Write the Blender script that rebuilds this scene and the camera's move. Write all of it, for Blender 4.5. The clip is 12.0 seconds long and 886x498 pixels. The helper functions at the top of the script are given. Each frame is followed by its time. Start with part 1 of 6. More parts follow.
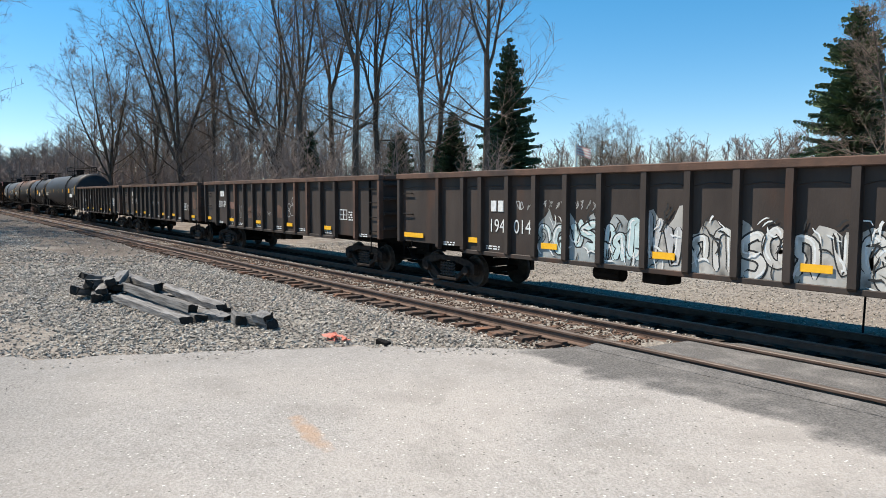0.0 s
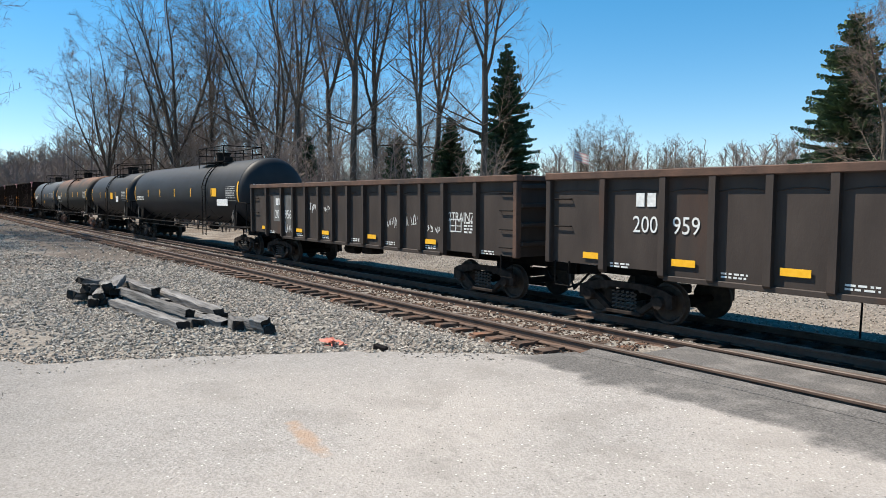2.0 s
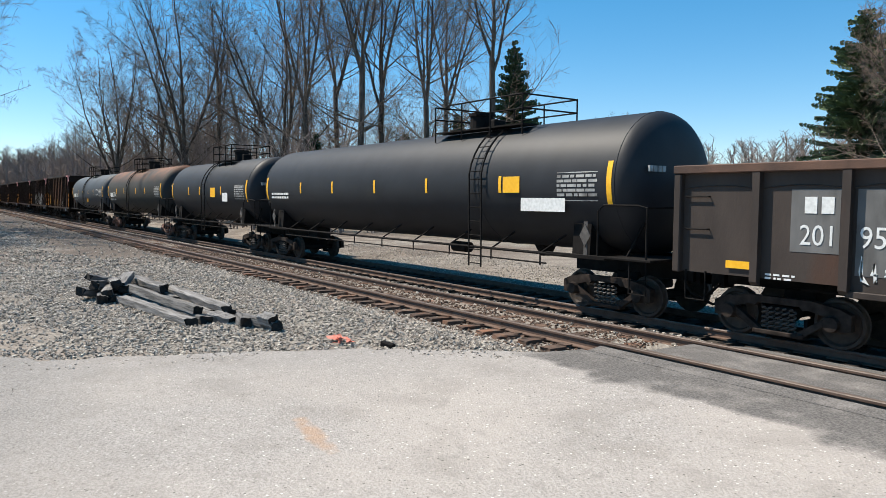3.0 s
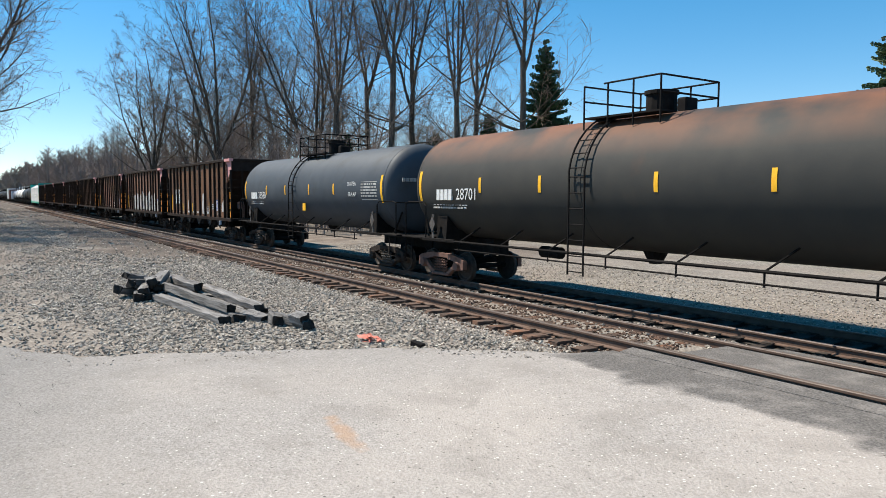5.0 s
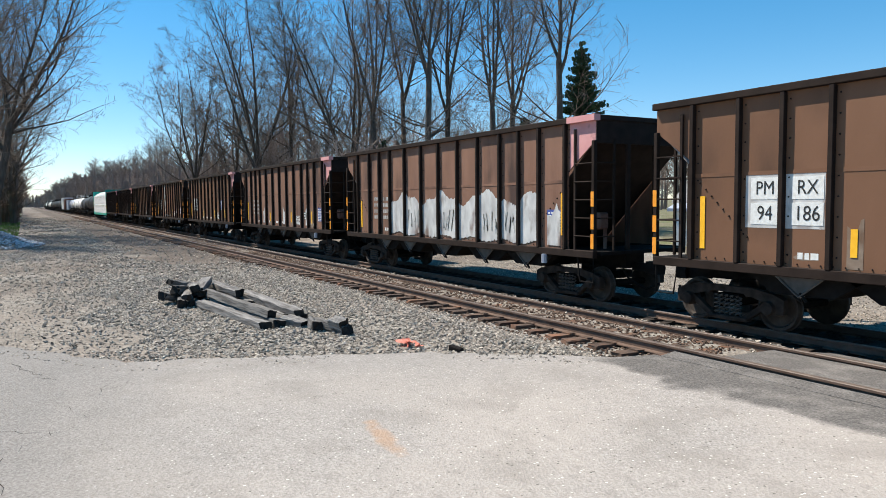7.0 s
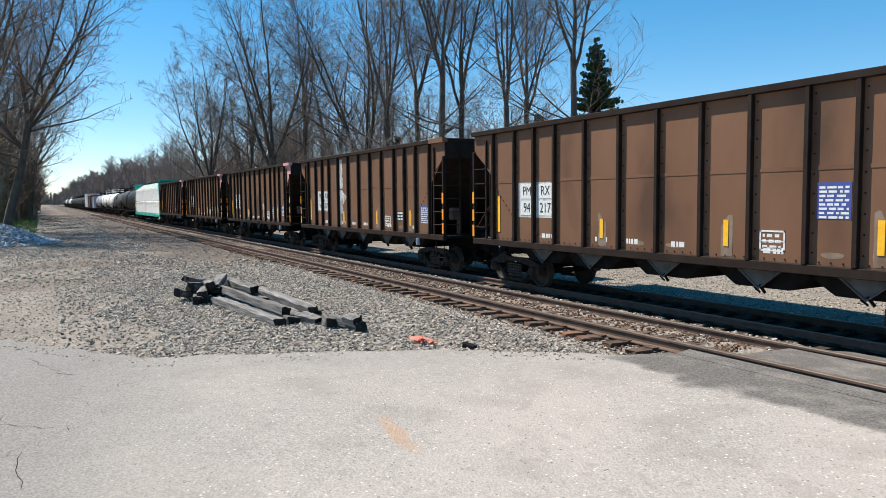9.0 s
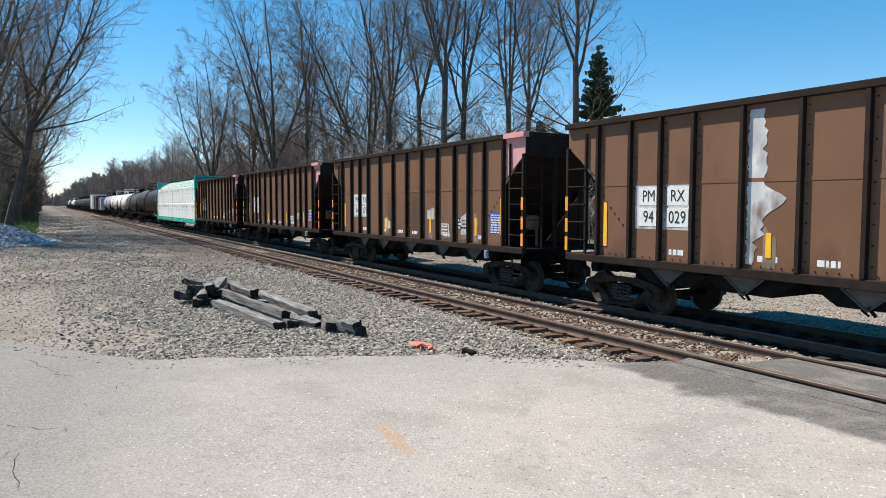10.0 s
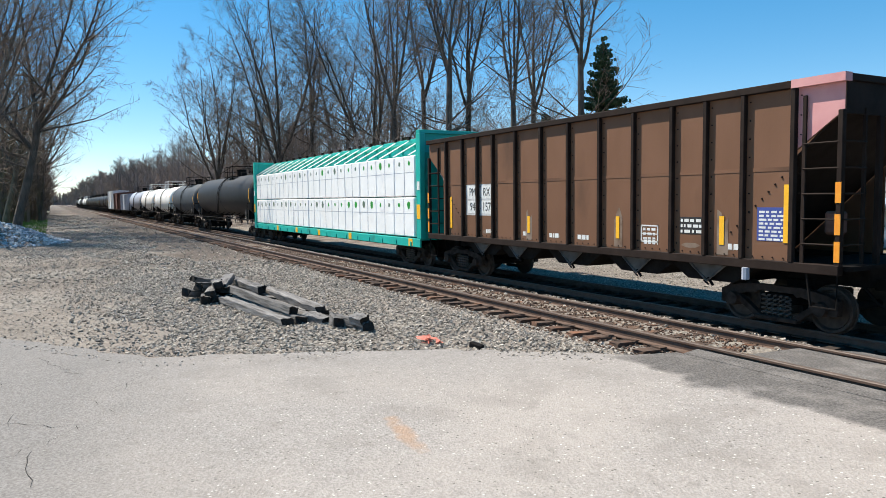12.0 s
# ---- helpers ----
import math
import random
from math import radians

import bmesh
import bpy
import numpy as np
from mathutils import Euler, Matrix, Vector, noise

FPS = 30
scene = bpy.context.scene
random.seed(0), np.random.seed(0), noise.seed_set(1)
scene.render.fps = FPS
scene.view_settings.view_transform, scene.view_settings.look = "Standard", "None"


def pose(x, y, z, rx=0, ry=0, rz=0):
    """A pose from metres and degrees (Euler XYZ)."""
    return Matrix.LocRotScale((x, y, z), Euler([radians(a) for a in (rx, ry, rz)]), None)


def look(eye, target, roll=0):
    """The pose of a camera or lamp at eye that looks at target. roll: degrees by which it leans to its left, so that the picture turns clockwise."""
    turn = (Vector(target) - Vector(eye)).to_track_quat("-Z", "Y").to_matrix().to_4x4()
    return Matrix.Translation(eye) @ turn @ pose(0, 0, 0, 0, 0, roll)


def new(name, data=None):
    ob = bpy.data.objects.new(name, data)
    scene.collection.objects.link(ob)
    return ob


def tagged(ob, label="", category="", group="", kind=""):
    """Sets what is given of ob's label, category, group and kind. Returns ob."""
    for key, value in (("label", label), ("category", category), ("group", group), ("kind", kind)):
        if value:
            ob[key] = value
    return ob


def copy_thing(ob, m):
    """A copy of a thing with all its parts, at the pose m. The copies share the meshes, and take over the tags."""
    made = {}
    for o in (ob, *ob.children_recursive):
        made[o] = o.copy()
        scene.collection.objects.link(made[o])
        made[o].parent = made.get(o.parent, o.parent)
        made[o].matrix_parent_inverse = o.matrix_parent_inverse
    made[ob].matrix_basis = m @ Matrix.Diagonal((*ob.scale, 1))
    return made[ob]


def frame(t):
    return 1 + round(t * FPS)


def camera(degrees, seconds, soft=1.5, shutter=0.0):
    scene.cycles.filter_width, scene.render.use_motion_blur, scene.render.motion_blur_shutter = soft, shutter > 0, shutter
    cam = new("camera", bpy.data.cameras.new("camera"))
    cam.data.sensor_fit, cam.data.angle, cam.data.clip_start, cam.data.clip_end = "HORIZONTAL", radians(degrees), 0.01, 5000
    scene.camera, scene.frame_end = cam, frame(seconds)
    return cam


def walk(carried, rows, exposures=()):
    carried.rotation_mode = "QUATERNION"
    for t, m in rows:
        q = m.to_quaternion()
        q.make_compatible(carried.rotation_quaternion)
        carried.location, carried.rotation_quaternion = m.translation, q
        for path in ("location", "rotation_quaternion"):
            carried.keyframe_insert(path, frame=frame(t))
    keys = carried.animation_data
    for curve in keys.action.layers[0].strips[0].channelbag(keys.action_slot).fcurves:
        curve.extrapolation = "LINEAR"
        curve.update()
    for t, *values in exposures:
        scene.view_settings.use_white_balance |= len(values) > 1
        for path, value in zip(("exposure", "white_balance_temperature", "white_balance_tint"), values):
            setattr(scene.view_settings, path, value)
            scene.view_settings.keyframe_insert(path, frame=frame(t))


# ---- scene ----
# camera: held by hand, it turns on the spot
cam = camera(64.52, 12.0, soft=0.75)
EYE = (0.0, 0.0, 2.45)
walk(cam, [
    (0.0, pose(*EYE, 85.58, -0.13, 53.35)),
    (0.5, pose(*EYE, 85.56, -0.41, 52.66)),
    (1.0, pose(*EYE, 85.63, -0.48, 52.40)),
    (1.5, pose(*EYE, 85.81, -0.47, 52.03)),
    (2.0, pose(*EYE, 86.00, -0.27, 53.17)),
    (2.5, pose(*EYE, 85.71, -0.42, 53.08)),
    (3.0, pose(*EYE, 85.77, -0.26, 53.75)),
    (5.0, pose(*EYE, 85.75, -0.24, 56.22)),
    (5.5, pose(*EYE, 86.66, 0.30, 57.85)),
    (6.0, pose(*EYE, 85.89, 0.92, 59.43)),
    (6.5, pose(*EYE, 85.48, 0.50, 58.48)),
    (7.0, pose(*EYE, 86.12, 0.56, 59.21)),
    (9.0, pose(*EYE, 85.90, 0.60, 60.32)),
    (9.5, pose(*EYE, 86.17, 0.68, 60.47)),
    (10.0, pose(*EYE, 86.35, -0.07, 60.41)),
    (10.5, pose(*EYE, 86.31, 0.77, 60.57)),
    (11.0, pose(*EYE, 85.82, 0.87, 61.05)),
    (11.5, pose(*EYE, 85.96, 1.14, 61.20)),
    (12.0, pose(*EYE, 85.88, 0.69, 60.89)),
])

# ---- light ----
SUN_DIR = Vector((-1.25, -0.85, 2.2)).normalized()   # towards the sun
world = bpy.data.worlds.new("world")
scene.world = world
world.use_nodes = True
wn = world.node_tree.nodes
sky = wn.new("ShaderNodeTexSky")
sky.sky_type, sky.sun_disc = "NISHITA", False
sky.sun_elevation = math.asin(SUN_DIR.z)
sky.sun_rotation = math.atan2(SUN_DIR.x, SUN_DIR.y)
sky.air_density, sky.dust_density, sky.ozone_density = 1.0, 0.0, 3.0
sky.altitude = 1800
wn["Background"].inputs[1].default_value = 0.146
rich = wn.new("ShaderNodeHueSaturation")
rich.inputs["Hue"].default_value, rich.inputs["Saturation"].default_value = 0.496, 1.38
world.node_tree.links.new(sky.outputs[0], rich.inputs["Color"])
even = wn.new("ShaderNodeGamma")
even.inputs["Gamma"].default_value = 0.78
world.node_tree.links.new(rich.outputs[0], even.inputs["Color"])
world.node_tree.links.new(even.outputs[0], wn["Background"].inputs[0])
sun = new("sun", bpy.data.lights.new("sun", "SUN"))
sun.data.energy, sun.data.angle, sun.data.color = 5.0, radians(0.53), (1.0, 0.922, 0.80)
sun.matrix_world = look(SUN_DIR * 60, (0, 0, 0))
scene.view_settings.exposure = 0.7


# ---- materials ----
def material(name, c1, c2, scale=4.0, rough=0.7, metal=0.0, bump=0.15, bump_scale=40.0,
             stain=None, stain_scale=1.0, stain_amount=0.5, vary=0.0, spec=0.4, streak=1.0, island=0.0, crest=None, along=1.0):
    """Two-tone grain, an optional third tone in patches, and fine relief, in the object's own space."""
    m = bpy.data.materials.new(name)
    m.use_nodes = True
    n, l = m.node_tree.nodes, m.node_tree.links
    b = n["Principled BSDF"]
    b.inputs["Roughness"].default_value = rough
    b.inputs["Metallic"].default_value = metal
    b.inputs["Specular IOR Level"].default_value = spec
    tc = n.new("ShaderNodeTexCoord")
    info = n.new("ShaderNodeObjectInfo")
    off = n.new("ShaderNodeVectorMath"); off.operation = "SCALE"
    off.inputs[0].default_value = (37, 51, 23)
    l.new(info.outputs["Random"], off.inputs["Scale"])
    add = n.new("ShaderNodeVectorMath"); add.operation = "ADD"
    l.new(tc.outputs["Object"], add.inputs[0]); l.new(off.outputs[0], add.inputs[1])
    mp = n.new("ShaderNodeMapping"); mp.inputs["Scale"].default_value = (along, 1, streak)
    l.new(add.outputs[0], mp.inputs[0])

    def noise_tex(s, detail=6):
        t = n.new("ShaderNodeTexNoise")
        t.inputs["Scale"].default_value, t.inputs["Detail"].default_value = s, detail
        l.new(mp.outputs[0], t.inputs["Vector"])
        return t

    def blend(f, a, c):
        x = n.new("ShaderNodeMix"); x.data_type = "RGBA"
        l.new(f, x.inputs[0])
        for k, v in ((6, a), (7, c)):
            if isinstance(v, tuple):
                x.inputs[k].default_value = (*v, 1)
            else:
                l.new(v, x.inputs[k])
        return x.outputs[2]

    def ramp(src, lo, hi):
        r = n.new("ShaderNodeMapRange")
        r.inputs[1].default_value, r.inputs[2].default_value = lo, hi
        l.new(src, r.inputs[0])
        return r.outputs[0]

    col = blend(ramp(noise_tex(scale).outputs[0], 0.3, 0.7), c1, c2)
    if stain:
        k = 0.72 - 0.4 * stain_amount
        col = blend(ramp(noise_tex(stain_scale, 9).outputs[0], k, k + 0.16), col, stain)
    if crest:
        z0, z1, tone = crest
        sep = n.new("ShaderNodeSeparateXYZ")
        l.new(tc.outputs["Object"], sep.inputs[0])
        mul = n.new("ShaderNodeMath"); mul.operation = "MULTIPLY"
        l.new(ramp(sep.outputs[2], z0, z1), mul.inputs[0])
        l.new(ramp(noise_tex(0.8, 8).outputs[0], 0.3, 0.6), mul.inputs[1])
        col = blend(mul.outputs[0], col, tone)
    if vary or island:
        hsv = n.new("ShaderNodeHueSaturation")
        src = info.outputs["Random"]
        if island:
            g = n.new("ShaderNodeNewGeometry")
            src = g.outputs["Random Per Island"]
        v = n.new("ShaderNodeMapRange")
        amount = vary or island
        v.inputs[3].default_value, v.inputs[4].default_value = 1 - amount, 1 + amount
        l.new(src, v.inputs[0]); l.new(v.outputs[0], hsv.inputs["Value"]); l.new(col, hsv.inputs["Color"])
        col = hsv.outputs[0]
    l.new(col, b.inputs["Base Color"])
    if bump:
        bp = n.new("ShaderNodeBump")
        bp.inputs["Strength"].default_value, bp.inputs["Distance"].default_value = bump, 0.02
        l.new(noise_tex(bump_scale, 4).outputs[0], bp.inputs["Height"]); l.new(bp.outputs[0], b.inputs["Normal"])
    return m


M = dict(
    gon=material("gondola_paint", (0.036, 0.027, 0.023), (0.058, 0.044, 0.037), 2.0, 0.66, 0.0, 0.15, 30, (0.082, 0.039, 0.024), 0.7, 0.32, streak=0.35, spec=0.28),
    gon_rust=material("rusty_chord", (0.075, 0.042, 0.03), (0.13, 0.07, 0.047), 3.0, 0.8, 0.0, 0.3, 30, (0.05, 0.032, 0.026), 0.9, 0.5),
    hop=material("brown_hopper_paint", (0.158, 0.078, 0.043), (0.190, 0.096, 0.056), 1.2, 0.64, 0.0, 0.08, 25, (0.090, 0.046, 0.027), 0.6, 0.45, streak=0.5, spec=0.25),
    hop_faded=material("dusty_faded_brown", (0.18, 0.125, 0.09), (0.26, 0.20, 0.155), 5.0, 0.8, 0.0, 0.0, 1, (0.14, 0.085, 0.055), 2.5, 0.6),
    hop_rust=material("rusty_hopper_paint", (0.172, 0.084, 0.053), (0.235, 0.122, 0.080), 2.4, 0.75, 0.0, 0.2, 25, (0.06, 0.032, 0.024), 0.9, 0.45, streak=0.3),
    gon_patch=material("faded_grey_patch", (0.10, 0.097, 0.093), (0.16, 0.155, 0.15), 3.0, 0.6, 0.0, 0.05, 30, (0.06, 0.055, 0.05), 2.0, 0.4, streak=0.4),
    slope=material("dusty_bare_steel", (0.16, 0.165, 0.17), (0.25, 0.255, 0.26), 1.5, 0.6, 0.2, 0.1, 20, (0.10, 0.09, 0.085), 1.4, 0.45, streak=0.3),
    # frame brown, darkened so that it carries the shade of the car ends
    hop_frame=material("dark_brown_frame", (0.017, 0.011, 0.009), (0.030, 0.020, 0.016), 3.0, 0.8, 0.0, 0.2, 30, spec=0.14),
    pink=material("faded_pink_paint", (0.56, 0.25, 0.25), (0.66, 0.33, 0.32), 2.0, 0.7, 0.0, 0.1, 30, (0.2, 0.09, 0.08), 2.5, 0.12),
    tank_black=material("black_tank_paint", (0.016, 0.017, 0.020), (0.024, 0.025, 0.029), 1.5, 0.56, 0.0, 0.03, 30, (0.030, 0.028, 0.026), 0.7, 0.3, spec=0.28),
    tank_rust=material("rust_stained_tank_paint", (0.030, 0.031, 0.030), (0.045, 0.043, 0.038), 1.2, 0.7, 0.0, 0.05, 30, (0.075, 0.045, 0.032), 0.5, 0.3, spec=0.25, crest=(3.3, 4.15, (0.17, 0.075, 0.042))),
    tank_blue=material("grey_blue_tank_paint", (0.046, 0.056, 0.068), (0.060, 0.070, 0.083), 1.5, 0.62, 0.0, 0.03, 30, (0.04, 0.045, 0.05), 0.8, 0.4, spec=0.3),
    tank_white=material("white_tank_paint", (0.78, 0.77, 0.745), (0.85, 0.84, 0.82), 1.5, 0.5, 0.0, 0.03, 30, (0.4, 0.36, 0.3), 0.7, 0.25),
    tank_grey=material("light_grey_tank_paint", (0.32, 0.35, 0.42), (0.40, 0.43, 0.5), 1.5, 0.5, 0.0, 0.03, 30, (0.25, 0.25, 0.27), 0.7, 0.25),
    steel=material("grimy_black_steel", (0.007, 0.006, 0.006), (0.015, 0.013, 0.012), 6.0, 0.85, 0.0, 0.25, 40, spec=0.12),
    truck=material("dusty_cast_steel", (0.012, 0.009, 0.008), (0.048, 0.036, 0.030), 6.0, 0.85, 0.0, 0.3, 40, vary=0.1, spec=0.15),
    gate=material("dusty_gate_steel", (0.075, 0.068, 0.064), (0.13, 0.12, 0.114), 5.0, 0.8, 0.0, 0.25, 40),
    spring=material("dusty_spring_steel", (0.05, 0.044, 0.04), (0.11, 0.098, 0.09), 9.0, 0.7, 0.0, 0.2, 40),
    truck_rust=material("rust_red_cast_steel", (0.13, 0.066, 0.050), (0.21, 0.115, 0.088), 6.0, 0.8, 0.0, 0.3, 40, vary=0.1),
    wheel=material("worn_wheel_steel", (0.022, 0.017, 0.014), (0.06, 0.046, 0.038), 8.0, 0.75, 0.0, 0.1, 40),
    yellow=material("yellow_reflector", (0.85, 0.42, 0.012), (0.92, 0.50, 0.03), 12.0, 0.45, 0.0, 0.0, 1),
    orange=material("orange_reflector", (0.80, 0.27, 0.02), (0.86, 0.34, 0.03), 12.0, 0.45, 0.0, 0.0, 1, (0.3, 0.12, 0.04), 6, 0.2),
    white=material("white_stencil_paint", (0.60, 0.60, 0.58), (0.78, 0.78, 0.76), 14.0, 0.6, 0.0, 0.0, 1),
    ink=material("black_stencil_paint", (0.015, 0.015, 0.015), (0.03, 0.03, 0.03), 14.0, 0.6, 0.0, 0.0, 1),
    grey_paint=material("grey_tag_paint", (0.28, 0.28, 0.27), (0.48, 0.47, 0.45), 5.0, 0.6, 0.0, 0.0, 1, (0.16, 0.15, 0.14), 2.2, 0.5),
    pale_paint=material("pale_tag_paint", (0.48, 0.455, 0.415), (0.70, 0.67, 0.625), 4.0, 0.6, 0.0, 0.0, 1, (0.22, 0.19, 0.16), 1.8, 0.5, streak=0.5),
    cyan_paint=material("pale_turquoise_tag_paint", (0.40, 0.54, 0.54), (0.60, 0.70, 0.69), 4.0, 0.6, 0.0, 0.0, 1, (0.18, 0.2, 0.2), 2.2, 0.5),
    pale_ground=material("dirty_pale_tag_ground", (0.34, 0.32, 0.29), (0.55, 0.52, 0.475), 3.5, 0.6, 0.0, 0.0, 1, (0.09, 0.08, 0.07), 2.6, 0.5, streak=0.6),
    tag_ground=material("grey_brown_tag_ground", (0.20, 0.215, 0.215), (0.40, 0.42, 0.41), 3.0, 0.6, 0.0, 0.0, 1, (0.07, 0.065, 0.06), 1.5, 0.45),
    silver=material("silver_overspray", (0.40, 0.385, 0.38), (0.66, 0.65, 0.63), 3.5, 0.5, 0.1, 0.0, 1, (0.2, 0.14, 0.115), 2.6, 0.42, streak=0.5),
    blue_sign=material("blue_notice_panel", (0.045, 0.07, 0.26), (0.06, 0.09, 0.32), 9.0, 0.5, 0.0, 0.0, 1),
    teal=material("teal_paint", (0.006, 0.36, 0.30), (0.01, 0.44, 0.37), 2.0, 0.5, 0.0, 0.05, 30, (0.02, 0.18, 0.15), 1.0, 0.3),
    wrap=material("white_lumber_wrap", (0.84, 0.84, 0.83), (0.9, 0.9, 0.89), 1.5, 0.4, 0.0, 0.9, 4, (0.74, 0.745, 0.76), 1.3, 0.35),
    green=material("green_print", (0.02, 0.25, 0.03), (0.03, 0.34, 0.05), 9.0, 0.5, 0.0, 0.0, 1),
    dark_green=material("faded_green_print", (0.09, 0.14, 0.10), (0.16, 0.22, 0.17), 9.0, 0.5, 0.0, 0.0, 1),
    box_brown=material("red_brown_boxcar_paint", (0.10, 0.04, 0.03), (0.14, 0.06, 0.045), 2.0, 0.7, 0.0, 0.15, 30),
    rail=material("rusty_rail", (0.085, 0.05, 0.036), (0.13, 0.082, 0.06), 5.0, 0.75, 0.1, 0.2, 40),
    rail_head=material("worn_rail_head", (0.10, 0.072, 0.058), (0.17, 0.125, 0.10), 7.0, 0.5, 0.2, 0.1, 40),
    tie=material("weathered_sleeper_wood", (0.05, 0.033, 0.024), (0.12, 0.074, 0.052), 6.0, 0.9, 0.0, 0.5, 30, (0.18, 0.078, 0.04), 2.0, 0.5, vary=0.35),
    # sleeper wood with the shade under the train put into its colour
    oily_tie=material("shade_dark_sleeper_wood", (0.018, 0.014, 0.012), (0.05, 0.036, 0.028), 6.0, 0.9, 0.0, 0.5, 30, vary=0.3),
    old_tie=material("silvered_scrap_timber", (0.07, 0.064, 0.06), (0.235, 0.222, 0.212), 12.0, 0.9, 0.0, 1.0, 30, (0.05, 0.045, 0.04), 7.0, 0.4, vary=0.3, along=0.12),
    # black for shade painted on the scrap sleepers' ends, and for pavement cracks
    end_grain=material("end_shade_and_crack_black", (0.012, 0.011, 0.01), (0.03, 0.026, 0.023), 12.0, 0.95, 0.0, 0.6, 30),
    stone=material("grey_ballast_stone", (0.19, 0.165, 0.137), (0.41, 0.365, 0.312), 14.0, 0.9, 0.0, 0.3, 50, island=0.6),
    stone_rust=material("rust_stained_stone", (0.07, 0.045, 0.032), (0.15, 0.095, 0.066), 14.0, 0.9, 0.0, 0.3, 50, island=0.45),
    stone_blue=material("bluish_crushed_stone", (0.30, 0.312, 0.33), (0.52, 0.537, 0.56), 9.0, 0.9, 0.0, 0.3, 50, island=0.5),
    bark=material("grey_brown_bark", (0.065, 0.050, 0.040), (0.15, 0.118, 0.095), 5.0, 0.95, 0.0, 0.5, 25, vary=0.2, streak=0.3),
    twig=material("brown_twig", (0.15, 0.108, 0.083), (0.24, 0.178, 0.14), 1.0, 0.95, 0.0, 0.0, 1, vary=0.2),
    # distance haze put into the colour: twigs paler and greyer
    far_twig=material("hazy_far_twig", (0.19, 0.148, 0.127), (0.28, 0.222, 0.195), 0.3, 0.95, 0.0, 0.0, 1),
    needle=material("spruce_needle", (0.034, 0.066, 0.036), (0.068, 0.112, 0.056), 2.0, 0.8, 0.0, 0.0, 1, island=0.35),
    needle_light=material("pine_needle", (0.055, 0.09, 0.042), (0.095, 0.135, 0.065), 1.2, 0.8, 0.0, 0.0, 1, island=0.35),
    grass_blade=material("spring_grass", (0.085, 0.15, 0.03), (0.14, 0.22, 0.055), 3.0, 0.9, 0.0, 0.0, 1, island=0.3),
    house_white=material("white_siding", (0.68, 0.68, 0.66), (0.78, 0.78, 0.76), 3.0, 0.7, 0.0, 0.05, 20),
    shingle=material("weathered_grey_shingle", (0.17, 0.165, 0.16), (0.27, 0.26, 0.25), 2.5, 0.9, 0.0, 0.4, 12, (0.12, 0.11, 0.10), 0.8, 0.5),
    glass=material("dark_window_glass", (0.03, 0.035, 0.045), (0.05, 0.055, 0.065), 3.0, 0.08, 0.0, 0.0, 1),
    red_bag=material("faded_red_plastic", (0.48, 0.13, 0.085), (0.62, 0.2, 0.14), 8.0, 0.6, 0.0, 0.3, 20),
    flag_red=material("red_flag_cloth", (0.62, 0.36, 0.36), (0.7, 0.45, 0.45), 5.0, 0.8, 0.0, 0.0, 1),
)


def surface(name, build):
    m = bpy.data.materials.new(name)
    m.use_nodes = True
    n, l = m.node_tree.nodes, m.node_tree.links
    geo = n.new("ShaderNodeNewGeometry")

    def tex(scale, detail=6, kind="ShaderNodeTexNoise"):
        t = n.new(kind)
        t.inputs["Scale"].default_value = scale
        if kind == "ShaderNodeTexNoise":
            t.inputs["Detail"].default_value = detail
        l.new(geo.outputs["Position"], t.inputs["Vector"])
        return t

    def rng(src, lo, hi, a=0.0, c=1.0):
        r = n.new("ShaderNodeMapRange")
        for k, v in zip((1, 2, 3, 4), (lo, hi, a, c)):
            r.inputs[k].default_value = v
        l.new(src, r.inputs[0])
        return r.outputs[0]

    def mix(f, a, c):
        x = n.new("ShaderNodeMix"); x.data_type = "RGBA"
        if isinstance(f, float):
            x.inputs[0].default_value = f
        else:
            l.new(f, x.inputs[0])
        for k, v in ((6, a), (7, c)):
            if isinstance(v, tuple):
                x.inputs[k].default_value = (*v, 1)
            else:
                l.new(v, x.inputs[k])
        return x.outputs[2]

    def op(kind, a, c):
        x = n.new("ShaderNodeMath"); x.operation = kind
        for k, v in ((0, a), (1, c)):
            if isinstance(v, (int, float)):
                x.inputs[k].default_value = v
            else:
                l.new(v, x.inputs[k])
        return x.outputs[0]

    sep = n.new("ShaderNodeSeparateXYZ")
    l.new(geo.outputs["Position"], sep.inputs[0])
    col, height, strength = build(tex, rng, mix, op, sep)
    b = n["Principled BSDF"]
    b.inputs["Roughness"].default_value = 0.92
    b.inputs["Specular IOR Level"].default_value = 0.25
    l.new(col, b.inputs["Base Color"])
    bp = n.new("ShaderNodeBump")
    bp.inputs["Strength"].default_value, bp.inputs["Distance"].default_value = strength, 0.04
    l.new(height, bp.inputs["Height"]); l.new(bp.outputs[0], b.inputs["Normal"])
    return m


